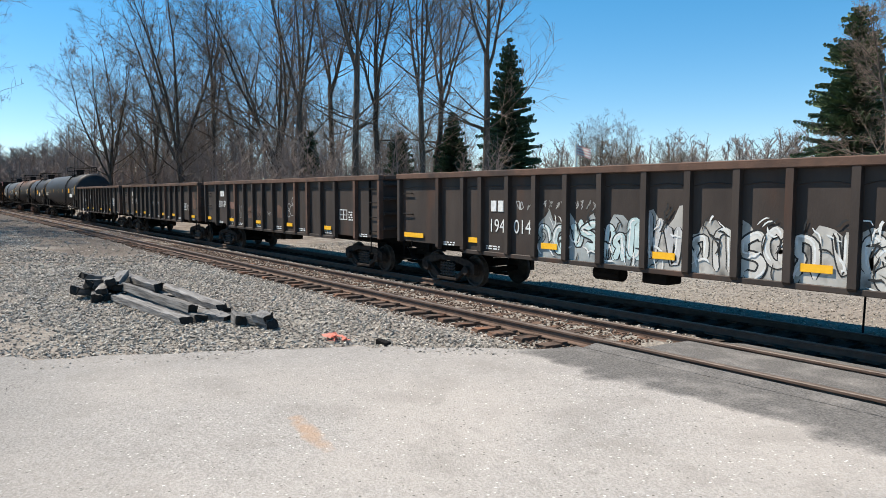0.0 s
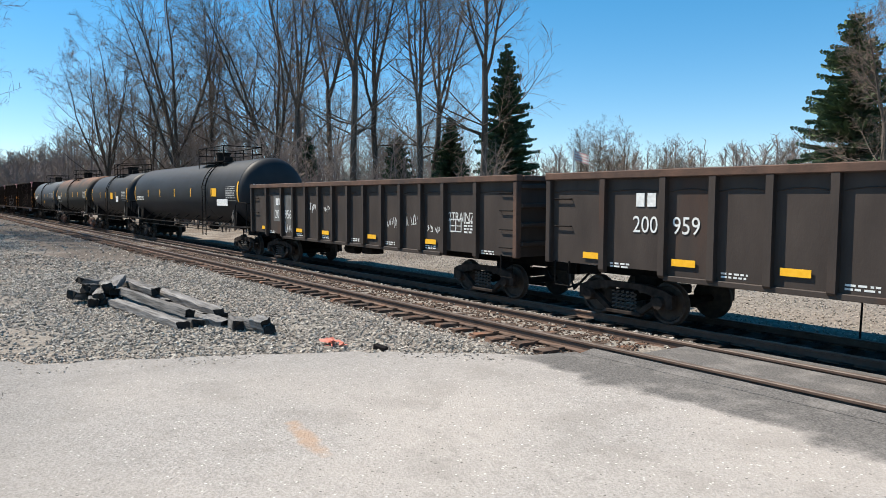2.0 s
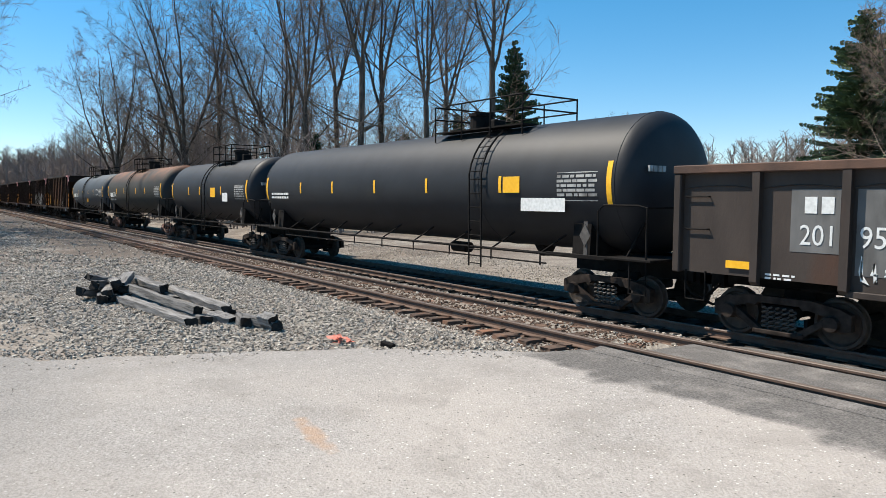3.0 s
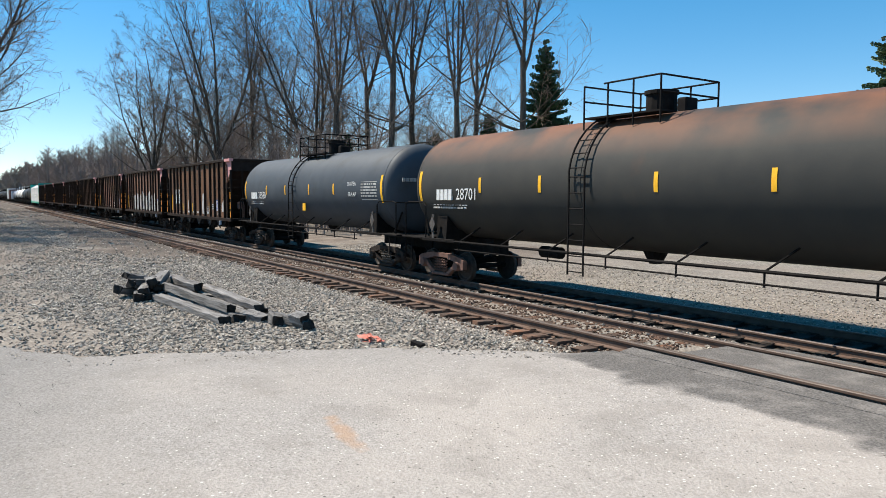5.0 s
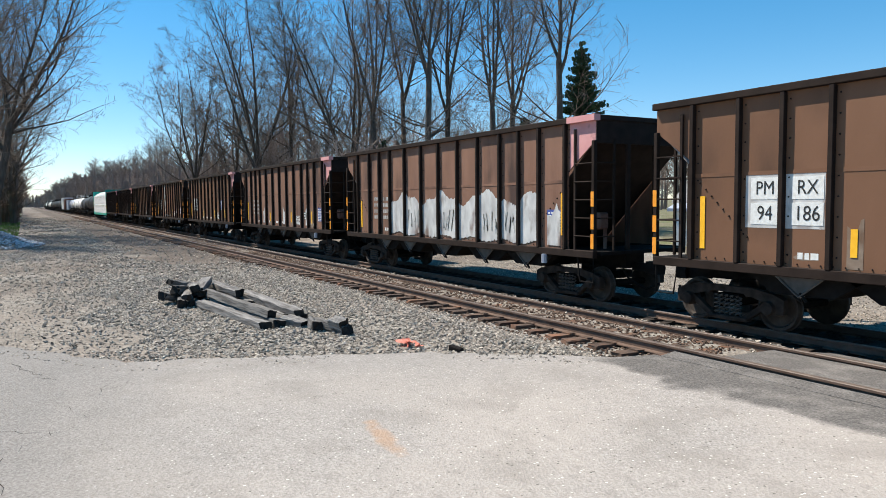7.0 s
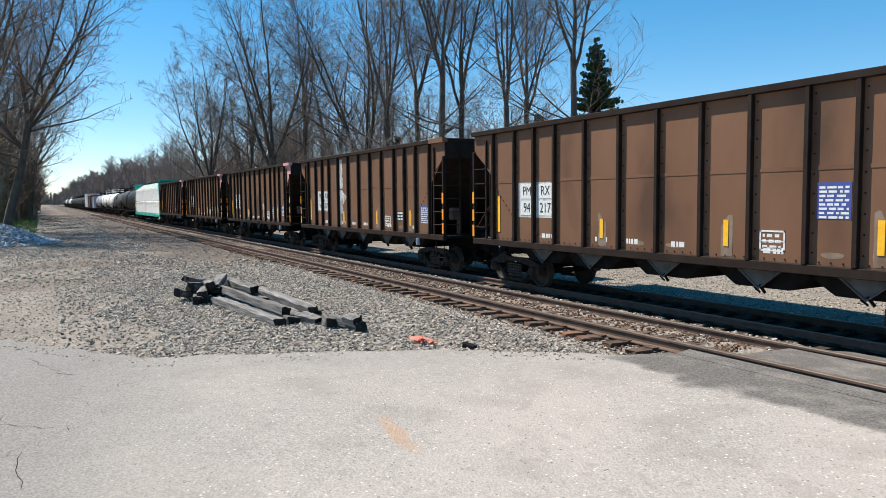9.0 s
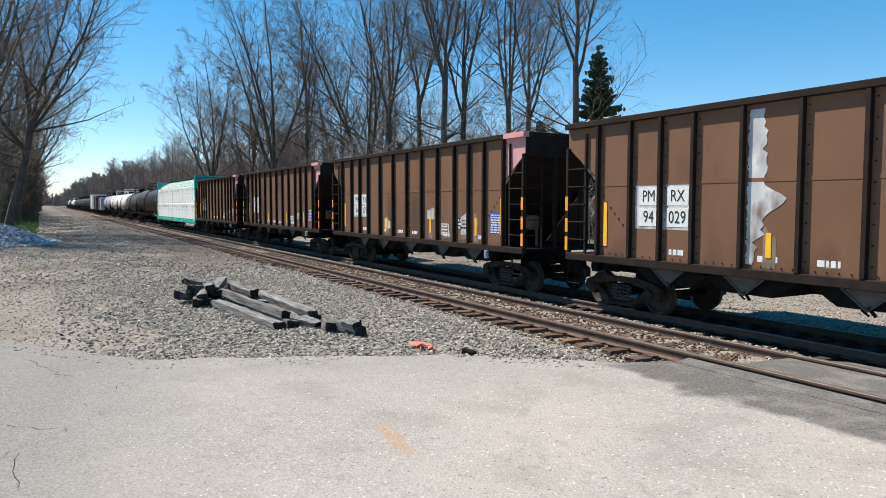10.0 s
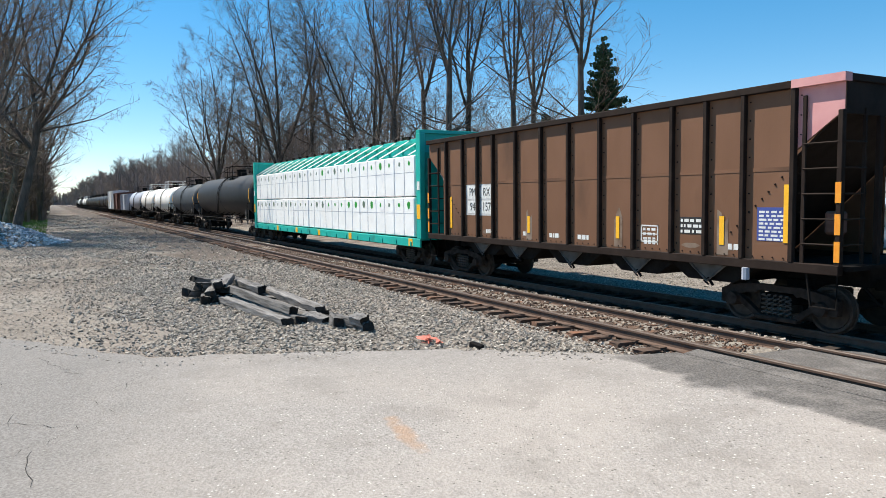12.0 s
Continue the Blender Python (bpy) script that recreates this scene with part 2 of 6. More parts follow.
def ground_nodes(tex, rng, mix, op, sep):
    cell = tex(16, kind="ShaderNodeTexVoronoi")
    spread = tex(0.22, 5).outputs[0]
    grain = rng(tex(9, 8).outputs[0], 0.3, 0.7)
    gravel = mix(rng(cell.outputs["Color"], 0.1, 0.9), (0.13, 0.113, 0.096), (0.34, 0.308, 0.266))
    gravel = mix(op("MULTIPLY", rng(spread, 0.42, 0.62), 0.6), gravel, (0.25, 0.205, 0.17))
    gravel = mix(op("MULTIPLY", rng(tex(0.16, 7).outputs[0], 0.44, 0.56), rng(sep.outputs[0], -16.0, -26.0, 0.15, 0.85)), gravel, mix(grain, (0.10, 0.078, 0.062), (0.2, 0.155, 0.125)))
    rough = op("MULTIPLY", rng(tex(0.8, 9).outputs[0], 0.45, 0.58), rng(sep.outputs[0], -12.0, -32.0, 0.15, 0.8))
    gravel = mix(rough, gravel, mix(grain, (0.085, 0.07, 0.058), (0.17, 0.14, 0.115)))
    grass = mix(grain, (0.05, 0.085, 0.025), (0.17, 0.16, 0.085))
    grass = mix(rng(tex(0.5, 6).outputs[0], 0.4, 0.62), grass, (0.2, 0.165, 0.115))
    wobble = op("MULTIPLY", op("SUBTRACT", tex(0.35, 5).outputs[0], 0.5), 7.0)
    y = op("ADD", sep.outputs[1], wobble)
    far = rng(y, 25.0, 33.0)
    near = op("MULTIPLY", rng(op("ADD", sep.outputs[1], op("MULTIPLY", wobble, 0.25)), -0.6, -1.8), rng(sep.outputs[0], -66.0, -74.0))
    lane = op("MULTIPLY", rng(op("ADD", sep.outputs[1], op("MULTIPLY", wobble, 0.5)), 3.9, 4.9), rng(sep.outputs[1], 8.4, 7.4))
    lane = op("MULTIPLY", op("MULTIPLY", lane, rng(sep.outputs[0], -26.0, -31.0)), 0.85)
    gravel = mix(lane, gravel, mix(grain, (0.055, 0.044, 0.037), (0.12, 0.096, 0.08)))
    # the train's shadow, painted near-black into the ballast under its track
    bed_shade = op("MULTIPLY", rng(sep.outputs[1], 11.1, 11.6), rng(sep.outputs[1], 14.95, 14.3))
    gravel = mix(op("MULTIPLY", bed_shade, 0.9), gravel, mix(grain, (0.022, 0.018, 0.015), (0.05, 0.042, 0.036)))
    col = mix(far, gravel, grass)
    col = mix(near, col, mix(grain, (0.05, 0.11, 0.018), (0.11, 0.19, 0.04)))
    return col, cell.outputs["Distance"], 0.8


def asphalt_nodes(tex, rng, mix, op, sep):
    speck = tex(30, kind="ShaderNodeTexVoronoi")
    grain = rng(tex(42, 4).outputs[0], 0.34, 0.66)
    col = mix(grain, (0.255, 0.231, 0.211), (0.385, 0.353, 0.327))
    col = mix(op("MULTIPLY", rng(tex(0.4, 7).outputs[0], 0.42, 0.62), 0.45), col, (0.41, 0.362, 0.322))
    col = mix(op("MULTIPLY", rng(tex(1.3, 8).outputs[0], 0.52, 0.68), 0.45), col, (0.23, 0.205, 0.182))
    col = mix(op("MULTIPLY", rng(tex(7.0, 6).outputs[0], 0.56, 0.7), 0.4), col, (0.21, 0.19, 0.17))
    col = mix(op("MULTIPLY", rng(speck.outputs["Color"], 0.80, 0.86), rng(speck.outputs["Distance"], 0.42, 0.25)), col, (0.62, 0.59, 0.54))
    col = mix(op("MULTIPLY", rng(speck.outputs["Color"], 0.16, 0.12), rng(speck.outputs["Distance"], 0.42, 0.25)), col, (0.14, 0.125, 0.11))
    old = op("MULTIPLY", rng(op("ADD", sep.outputs[0], op("MULTIPLY", tex(0.7, 6).outputs[0], 4.0)), -3.2, -8.0), 0.8)
    line = op("ADD", op("ADD", sep.outputs[1], op("MULTIPLY", sep.outputs[0], 0.246)), op("MULTIPLY", op("SUBTRACT", tex(0.9, 8).outputs[0], 0.5), 1.4))
    old = op("MAXIMUM", op("MULTIPLY", old, 0.5), op("MULTIPLY", rng(line, 0.4, -2.2), 0.9))
    col = mix(old, col, mix(grain, (0.15, 0.139, 0.129), (0.25, 0.235, 0.222)))
    # the oil-dark patch by the crossing
    edge = op("ADD", sep.outputs[1], op("MULTIPLY", op("SUBTRACT", tex(1.1, 9).outputs[0], 0.5), 1.3))
    dark = op("MULTIPLY", rng(edge, 6.72, 6.92), rng(sep.outputs[0], -7.6, -7.2))
    col = mix(op("MULTIPLY", dark, rng(tex(2.2, 7).outputs[0], 0.25, 0.5, 0.55, 0.95)), col, mix(grain, (0.07, 0.064, 0.06), (0.16, 0.148, 0.138)))
    # a rust-brown spill
    dx = op("ADD", sep.outputs[0], 6.05)
    dy = op("SUBTRACT", sep.outputs[1], 2.9)
    along = op("ADD", op("MULTIPLY", dx, 0.986), op("MULTIPLY", dy, -0.166))
    across = op("ADD", op("MULTIPLY", dx, 0.166), op("MULTIPLY", dy, 0.986))
    d2 = op("ADD", op("MULTIPLY", op("MULTIPLY", along, along), 2.6), op("MULTIPLY", op("MULTIPLY", across, across), 60.0))
    d2 = op("ADD", d2, op("MULTIPLY", op("SUBTRACT", tex(5, 6).outputs[0], 0.5), 2.2))
    col = mix(op("MULTIPLY", rng(d2, 0.9, 0.1), 0.55), col, (0.38, 0.22, 0.12))
    return col, grain, 0.3


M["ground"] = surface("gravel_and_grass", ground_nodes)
M["asphalt"] = surface("worn_pale_asphalt", asphalt_nodes)


# ---- mesh helpers ----
class Geo:
    """Gathers points and faces for one mesh."""

    def __init__(self):
        self.v, self.f, self.smooth = [], [], False

    def add(self, pts, faces):
        k = len(self.v)
        self.v += [tuple(p) for p in pts]
        self.f += [tuple(i + k for i in f) for f in faces]
        return self

    def box(self, x0, x1, y0, y1, z0, z1, bevel=0.0):
        if bevel:
            b = bevel
            ring = lambda z, d: [(x0 + d, y0 + b, z), (x0 + b, y0 + d, z), (x1 - b, y0 + d, z), (x1 - d, y0 + b, z),
                                 (x1 - d, y1 - b, z), (x1 - b, y1 - d, z), (x0 + b, y1 - d, z), (x0 + d, y1 - b, z)]
            pts = ring(z0, b) + ring(z0 + b, 0) + ring(z1 - b, 0) + ring(z1, b)
            faces = [tuple(range(7, -1, -1)), tuple(range(24, 32))]
            for r in range(3):
                faces += [(r * 8 + i, r * 8 + (i + 1) % 8, r * 8 + 8 + (i + 1) % 8, r * 8 + 8 + i) for i in range(8)]
            return self.add(pts, faces)
        pts = [(x, y, z) for z in (z0, z1) for x, y in ((x0, y0), (x1, y0), (x1, y1), (x0, y1))]
        return self.add(pts, [(3, 2, 1, 0), (4, 5, 6, 7), (0, 1, 5, 4), (1, 2, 6, 5), (2, 3, 7, 6), (3, 0, 4, 7)])

    def prism(self, outline, y0, y1):
        """An outline in x and z, anticlockwise, pushed from y0 to y1."""
        n = len(outline)
        pts = [(x, y0, z) for x, z in outline] + [(x, y1, z) for x, z in outline]
        faces = [tuple(range(n)), tuple(range(2 * n - 1, n - 1, -1))]
        faces += [(i, i + n, (i + 1) % n + n, (i + 1) % n) for i in range(n)]
        return self.add(pts, faces)

    def prism_x(self, outline, x0, x1):
        n = len(outline)
        pts = [(x0, y, z) for y, z in outline] + [(x1, y, z) for y, z in outline]
        faces = [tuple(range(n - 1, -1, -1)), tuple(range(n, 2 * n))]
        faces += [(i, (i + 1) % n, (i + 1) % n + n, i + n) for i in range(n)]
        return self.add(pts, faces)

    def tube(self, pts, radii, sides=6, caps=True):
        pts = [Vector(p) for p in pts]
        if not isinstance(radii, (list, tuple)):
            radii = [radii] * len(pts)
        k = len(self.v)
        for i, p in enumerate(pts):
            d = (pts[min(i + 1, len(pts) - 1)] - pts[max(i - 1, 0)]).normalized()
            u = d.cross(Vector((0, 0, 1)) if abs(d.z) < 0.9 else Vector((1, 0, 0))).normalized()
            w = d.cross(u)
            for s in range(sides):
                a = 2 * math.pi * s / sides
                self.v.append(tuple(p + (u * math.cos(a) + w * math.sin(a)) * radii[i]))
        for i in range(len(pts) - 1):
            for s in range(sides):
                a, b = k + i * sides + s, k + i * sides + (s + 1) % sides
                self.f.append((a, b, b + sides, a + sides))
        if caps:
            self.f.append(tuple(range(k + sides - 1, k - 1, -1)))
            e = k + (len(pts) - 1) * sides
            self.f.append(tuple(range(e, e + sides)))
        return self

    def lathe_x(self, profile, cy, cz, sides=40):
        """A profile of (x, radius) turned about a line along x."""
        k = len(self.v)
        for x, r in profile:
            for s in range(sides):
                a = 2 * math.pi * s / sides
                self.v.append((x, cy + r * math.cos(a), cz + r * math.sin(a)))
        for i in range(len(profile) - 1):
            for s in range(sides):
                a, b = k + i * sides + s, k + i * sides + (s + 1) % sides
                self.f.append((a, b, b + sides, a + sides))
        self.f.append(tuple(range(k + sides - 1, k - 1, -1)))
        e = k + (len(profile) - 1) * sides
        self.f.append(tuple(range(e, e + sides)))
        return self

    def lathe_y(self, profile, cx, cz, sides=24):
        k = len(self.v)
        for y, r in profile:
            for s in range(sides):
                a = 2 * math.pi * s / sides
                self.v.append((cx + r * math.cos(a), y, cz + r * math.sin(a)))
        for i in range(len(profile) - 1):
            for s in range(sides):
                a, b = k + i * sides + s, k + i * sides + (s + 1) % sides
                self.f.append((a, a + sides, b + sides, b))
        self.f.append(tuple(range(k, k + sides)))
        e = k + (len(profile) - 1) * sides
        self.f.append(tuple(range(e + sides - 1, e - 1, -1)))
        return self

    def ribbon(self, pts, width, y):
        """A painted stroke on a side that faces -y; points in x and z."""
        k = len(self.v)
        pts = [Vector((p[0], p[1])) for p in pts]
        for i, p in enumerate(pts):
            d = pts[min(i + 1, len(pts) - 1)] - pts[max(i - 1, 0)]
            d = d.normalized() if d.length > 1e-6 else Vector((1, 0))
            w = width * (0.35 if i in (0, len(pts) - 1) else 1.0) / 2
            self.v += [(p.x - d.y * w, y, p.y + d.x * w), (p.x + d.y * w, y, p.y - d.x * w)]
        for i in range(len(pts) - 1):
            a = k + 2 * i
            self.f.append((a, a + 1, a + 3, a + 2))
        return self

    def mesh(self, name):
        me = bpy.data.meshes.new(name)
        me.from_pydata(self.v, [], self.f)
        if self.smooth:
            me.polygons.foreach_set("use_smooth", [True] * len(me.polygons))
        me.update()
        return me


def part(name, geo, mat, parent, label=""):
    data = geo if isinstance(geo, bpy.types.Mesh) else geo.mesh(name)
    if not data.materials:
        data.materials.append(M[mat])
    ob = new(name, data)
    ob.parent = parent
    return tagged(ob, label)


def lone(name, geo, mat, label="", category="", group="", kind=""):
    return tagged(part(name, geo, mat, None), label, category, group, kind)


def smooth_angle(geo_ob, angle=40):
    me = geo_ob.data
    me.polygons.foreach_set("use_smooth", [True] * len(me.polygons))
    me.set_sharp_from_angle(angle=radians(angle))
    return geo_ob


LETTERS = {}


def letters(words, size, bold=0.0):
    """Flat lettering, centred, that faces -y."""
    key = (words, size)
    if key not in LETTERS:
        cu = bpy.data.curves.new("lettering", "FONT")
        cu.body, cu.size, cu.align_x, cu.align_y, cu.offset, cu.resolution_u = words, size, "CENTER", "CENTER", bold * size, 3
        ob = new("lettering", cu)
        me = bpy.data.meshes.new_from_object(ob.evaluated_get(bpy.context.evaluated_depsgraph_get()))
        bpy.data.objects.remove(ob)
        me.transform(Matrix.Rotation(radians(90), 4, "X"))
        LETTERS[key] = me
    return LETTERS[key].copy()


def lettering(words, size, x, y, z, mat, parent, stretch=1.0):
    me = letters(words, size)
    me.transform(Matrix.Diagonal((stretch, 1, 1, 1)))
    me.materials.clear()
    ob = part("lettering", me, mat, parent)
    ob.location = (x, y, z)
    return ob


def bars(rows, width, gap, x, y, z, rng, geo):
    """Unreadable small writing: rows of broken bars."""
    for r in range(rows):
        px = x
        while px < x + width - 0.03:
            w = min(rng.uniform(0.04, 0.16), x + width - px)
            geo.add([(px, y, z - r * gap), (px + w, y, z - r * gap), (px + w, y, z - r * gap + gap * 0.55), (px, y, z - r * gap + gap * 0.55)], [(0, 1, 2, 3)])
            px += w + rng.uniform(0.02, 0.05)
    return geo


def plate(x0, x1, z0, z1, y, geo=None):
    geo = geo or Geo()
    return geo.box(x0, x1, y - 0.006, y, z0, z1)


# ---- running gear, shared by all cars ----
TRACK_Y = 12.65          # middle of the train's track
NEAR_Y = 9.0             # middle of the empty track
NEAR_Z = 0.235           # middle of its banked rail heads; the train's are at 0
WHEEL_R = 0.42



# ---- ground, paving and tracks ----
def ease(a, b, v):
    u = min(1.0, max(0.0, (v - a) / (b - a)))
    return u * u * (3 - 2 * u)


MOUND = (-46.5, -3.4, 5.8, 1.25)      # heap of bluish stone: middle, radius, height


def ground_z(x, y):
    z = 0.15 - 0.095 * ease(6.7, 7.45, y) - 0.275 * ease(10.3, 11.2, y) + 0.10 * ease(15.0, 19.0, y)
    d = math.hypot(x - MOUND[0], (y - MOUND[1]) * 1.2)
    z += MOUND[3] * (1 - ease(0.5, MOUND[2], d))
    z += 0.05 * noise.noise(Vector((x * 0.35, y * 0.35, 0))) * (1 - ease(6.4, 7.0, y) + ease(15, 18, y))
    return z


def ground():
    xs = sorted({*np.arange(-70, 16, 0.6).round(2), *np.arange(-200, -70, 5.0), -3000, -1500, -800, -500, -350, -260, 25, 40, 70, 120, 200, 400, 900, 3000})
    ys = sorted({*np.arange(-12, 24, 0.4).round(2), *np.arange(24, 80, 4.0), -3000, -1200, -500, -200, -100, -60, -40, -25, -18, 100, 150, 250, 500, 1000, 3000})
    nx = len(xs)
    g = Geo()
    g.v = [(float(x), float(y), ground_z(x, y)) for y in ys for x in xs]
    g.f = [(j * nx + i, j * nx + i + 1, (j + 1) * nx + i + 1, (j + 1) * nx + i) for j in range(len(ys) - 1) for i in range(nx - 1)]
    g.smooth = True
    lone("ground", g, "ground", "grey gravel ground with dry grass farther off", "ground", kind="structure")


ground()
LOT = [(-10.9, 1.15), (-10.45, 2.4), (-9.8, 3.85), (-8.8, 5.6), (-7.5, 7.0), (-7.15, 7.85), (14, 7.85), (14, -14), (-36, -14), (-26, -8.5), (-18, -3.6), (-13.6, -0.6), (-11.6, 0.7)]


def paving():
    # an uneven broken edge along the gravel
    r = random.Random(3)
    edge = []
    for k, p in enumerate(LOT):
        q = LOT[(k + 1) % len(LOT)]
        n = max(1, int(math.hypot(q[0] - p[0], q[1] - p[1]) / 0.25)) if k < 5 or k > 7 else 1
        for i in range(n):
            u = i / n
            j = 0.09 if n > 1 and i else 0.0
            edge.append((p[0] + (q[0] - p[0]) * u + r.uniform(-j, j), p[1] + (q[1] - p[1]) * u + r.uniform(-j, j)))
    n = len(edge)
    g = Geo()
    g.add([(x, y, 0.18) for x, y in edge] + [(x, y, 0.0) for x, y in edge], [tuple(range(n))[::-1]] + [(i, i + n, (i + 1) % n + n, (i + 1) % n) for i in range(n)])
    lot = lone("pavement", g, "asphalt", "worn pale asphalt lot with cracks and a dark patch", "pavement", kind="structure")
    g = Geo()
    for y0, y1, za, zb in ((7.86, 8.14, 0.184, 0.215), (8.40, 9.62, 0.205, 0.165), (9.92, 10.6, 0.17, 0.06)):
        g.prism_x([(y0, 0.0), (y1, 0.0), (y1, zb), (y0, za)], -7.1 + 0.4 * (y1 - 8), 14)
    lone("crossing", g, "asphalt", "dark asphalt fill between the rails of the crossing", "crossing", kind="structure")
    # cracks
    g = Geo()
    for x, y, a, n in ((-6.4, -0.25, 2.85, 18), (-8.7, 0.35, 2.75, 12), (-9.3, 0.55, 2.2, 8), (-8.0, 0.05, 3.9, 9), (-8.6, -0.75, 2.9, 16), (-7.2, -0.7, 2.4, 10), (-10.2, 0.2, 3.3, 12), (-6.9, -0.9, 2.9, 14)):
        pts, a0 = [], a
        for i in range(n):
            pts.append((x, y))
            a = a0 + r.uniform(-0.7, 0.7)
            x += math.cos(a) * 0.16
            y += math.sin(a) * 0.16
        for i in range(n - 1):
            (x0, y0), (x1, y1) = pts[i], pts[i + 1]
            w = r.uniform(0.0015, 0.0035)
            g.add([(x0 - w, y0 + w, 0.1835), (x0 + w, y0 - w, 0.1835), (x1 + w, y1 - w, 0.1835), (x1 - w, y1 + w, 0.1835)], [(0, 1, 2, 3)])
    part("crack", g, "end_grain", lot)


paving()


def rail_track(name, label, yc, zt, x0, x1, tie_from, tie_to, step, seed, bank=0.0, wood="tie"):
    tr = tagged(new(name), label, "railway track", kind="structure")
    prof = [(-0.07, -0.17), (0.07, -0.17), (0.07, -0.155), (0.012, -0.135), (0.012, -0.05), (0.036, -0.04), (0.036, -0.012), (-0.036, -0.012), (-0.036, -0.04), (-0.012, -0.05), (-0.012, -0.135), (-0.07, -0.155)]
    for s in (-1, 1):
        y, zr = yc + s * 0.75, zt - s * bank / 2
        ra = part("rail", Geo().prism_x([(y + a, zr + b) for a, b in prof], x0, x1), "rail", tr)
        part("rail_head", Geo().prism_x([(y - 0.037, zr - 0.012), (y + 0.037, zr - 0.012), (y + 0.03, zr), (y - 0.03, zr)], x0, x1), "rail_head", ra)
    r = random.Random(seed)
    shapes = []
    for k in range(5):
        g = Geo().box(-0.115, 0.115, -1.3, 1.3, -0.16, 0.0, 0.012)
        g.v = [(a + r.uniform(-0.012, 0.012), b + r.uniform(-0.03, 0.03), c + r.uniform(-0.008, 0.004)) for a, b, c in g.v]
        for s in (-1, 1):
            g.box(-0.1, 0.1, s * 0.75 - 0.16, s * 0.75 + 0.16, 0.0, 0.018)
        shapes.append(g.mesh("sleeper"))
    x = tie_from
    while x > tie_to:
        o = part("sleeper", r.choice(shapes), wood, tr)
        o.location = (x + r.uniform(-0.05, 0.05), yc + r.uniform(-0.07, 0.07), zt - 0.155 - 0.01 * r.random())
        o.rotation_euler = (-math.atan2(bank, 1.5), 0, r.uniform(-0.03, 0.03))
        x -= step
    return tr


rail_track("track_near", "empty railway track with rusty rails on wooden sleepers", NEAR_Y, NEAR_Z, -900, 60, -7.3, -150, 0.53, 1, 0.06)
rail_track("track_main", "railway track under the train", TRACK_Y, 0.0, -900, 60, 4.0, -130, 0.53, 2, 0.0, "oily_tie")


def side_frame_geo():
    g = Geo()
    top = [(-1.18, 0.36), (-1.18, 0.62), (-1.0, 0.70), (-0.55, 0.78), (0.55, 0.78), (1.0, 0.70), (1.18, 0.62), (1.18, 0.36), (0.98, 0.34), (0.90, 0.52), (0.50, 0.62),
           (0.42, 0.60), (0.36, 0.66), (-0.36, 0.66), (-0.42, 0.60), (-0.50, 0.62), (-0.90, 0.52), (-0.98, 0.34)]
    g.prism(list(reversed(top))[::-1], -0.07, 0.07)
    for s in (-1, 1):
        g.prism([(s * a, b) for a, b in ((0.92, 0.50), (0.80, 0.55), (0.30, 0.20), (0.42, 0.16))][::s], -0.06, 0.06)
        g.lathe_y([(-0.15, 0.05), (-0.15, 0.12), (-0.05, 0.14), (0.05, 0.14)], s * 0.89, WHEEL_R + 0.03, 12)
    g.box(-0.44, 0.44, -0.09, 0.09, 0.12, 0.21, 0.02)
    return g


def spring_geo(x):
    g = Geo()
    pts = [(x + 0.055 * math.cos(a * 1.0472), -0.02 + 0.055 * math.sin(a * 1.0472), 0.21 + a * 0.0135) for a in range(30)]
    return g.tube(pts, 0.016, 4)


def wheel_geo(side):
    g = Geo()
    s = side
    prof = [(s * 0.67, 0.09), (s * 0.68, 0.36), (s * 0.70, 0.435), (s * 0.725, 0.445), (s * 0.735, WHEEL_R), (s * 0.83, WHEEL_R - 0.012), (s * 0.83, 0.36), (s * 0.78, 0.33), (s * 0.77, 0.16), (s * 0.84, 0.12), (s * 0.84, 0.06)]
    if s > 0:
        prof = prof[::-1]
    return g.lathe_y(prof[::-1] if s < 0 else prof[::-1], 0, WHEEL_R, 20)


TRUCK_MESH = dict(
    frame=side_frame_geo().mesh("side_frame"),
    wheel_near=wheel_geo(-1).mesh("wheel"), wheel_far=wheel_geo(1).mesh("wheel"),
    springs=[spring_geo(x).mesh("spring") for x in (-0.24, -0.12, 0.0, 0.12, 0.24)],
)
for me in (TRUCK_MESH["wheel_near"], TRUCK_MESH["wheel_far"]):
    me.polygons.foreach_set("use_smooth", [True] * len(me.polygons))
    me.set_sharp_from_angle(angle=radians(35))


def shared(mesh, mat):
    key = mesh.name + mat
    if key not in LETTERS:
        me = mesh.copy()
        me.materials.clear()
        me.materials.append(M[mat])
        LETTERS[key] = me
    return LETTERS[key]


def truck(car, x, mat="truck", fine=True):
    g = Geo()
    g.box(x - 0.22, x + 0.22, -1.02, 1.02, 0.42, 0.62, 0.03)
    g.box(x - 0.3, x + 0.3, -0.35, 0.35, 0.62, 0.86, 0.03)
    for s in (-1, 1):
        g.tube([(x + s * 0.89, -0.95, WHEEL_R), (x + s * 0.89, 0.95, WHEEL_R)], 0.075, 8)
        g.box(x + s * 0.36 - 0.03, x + s * 0.36 + 0.03, -0.85, 0.85, 0.28, 0.42)
    tr = part("truck", g, "steel", car)
    for side in (-1, 1):
        f = part("side_frame", shared(TRUCK_MESH["frame"], mat), mat, tr)
        f.location = (x, side * 1.02, 0)
        if fine and side < 0:
            for me in TRUCK_MESH["springs"]:
                o = part("spring", shared(me, "spring" if mat == "truck" else mat), mat, tr)
                o.location = (x, -1.03, 0)
        for ax in (-0.89, 0.89):
            w = part("wheel", shared(TRUCK_MESH["wheel_near" if side < 0 else "wheel_far"], "wheel"), "wheel", tr)
            w.location = (x + ax, 0, 0)
    return tr


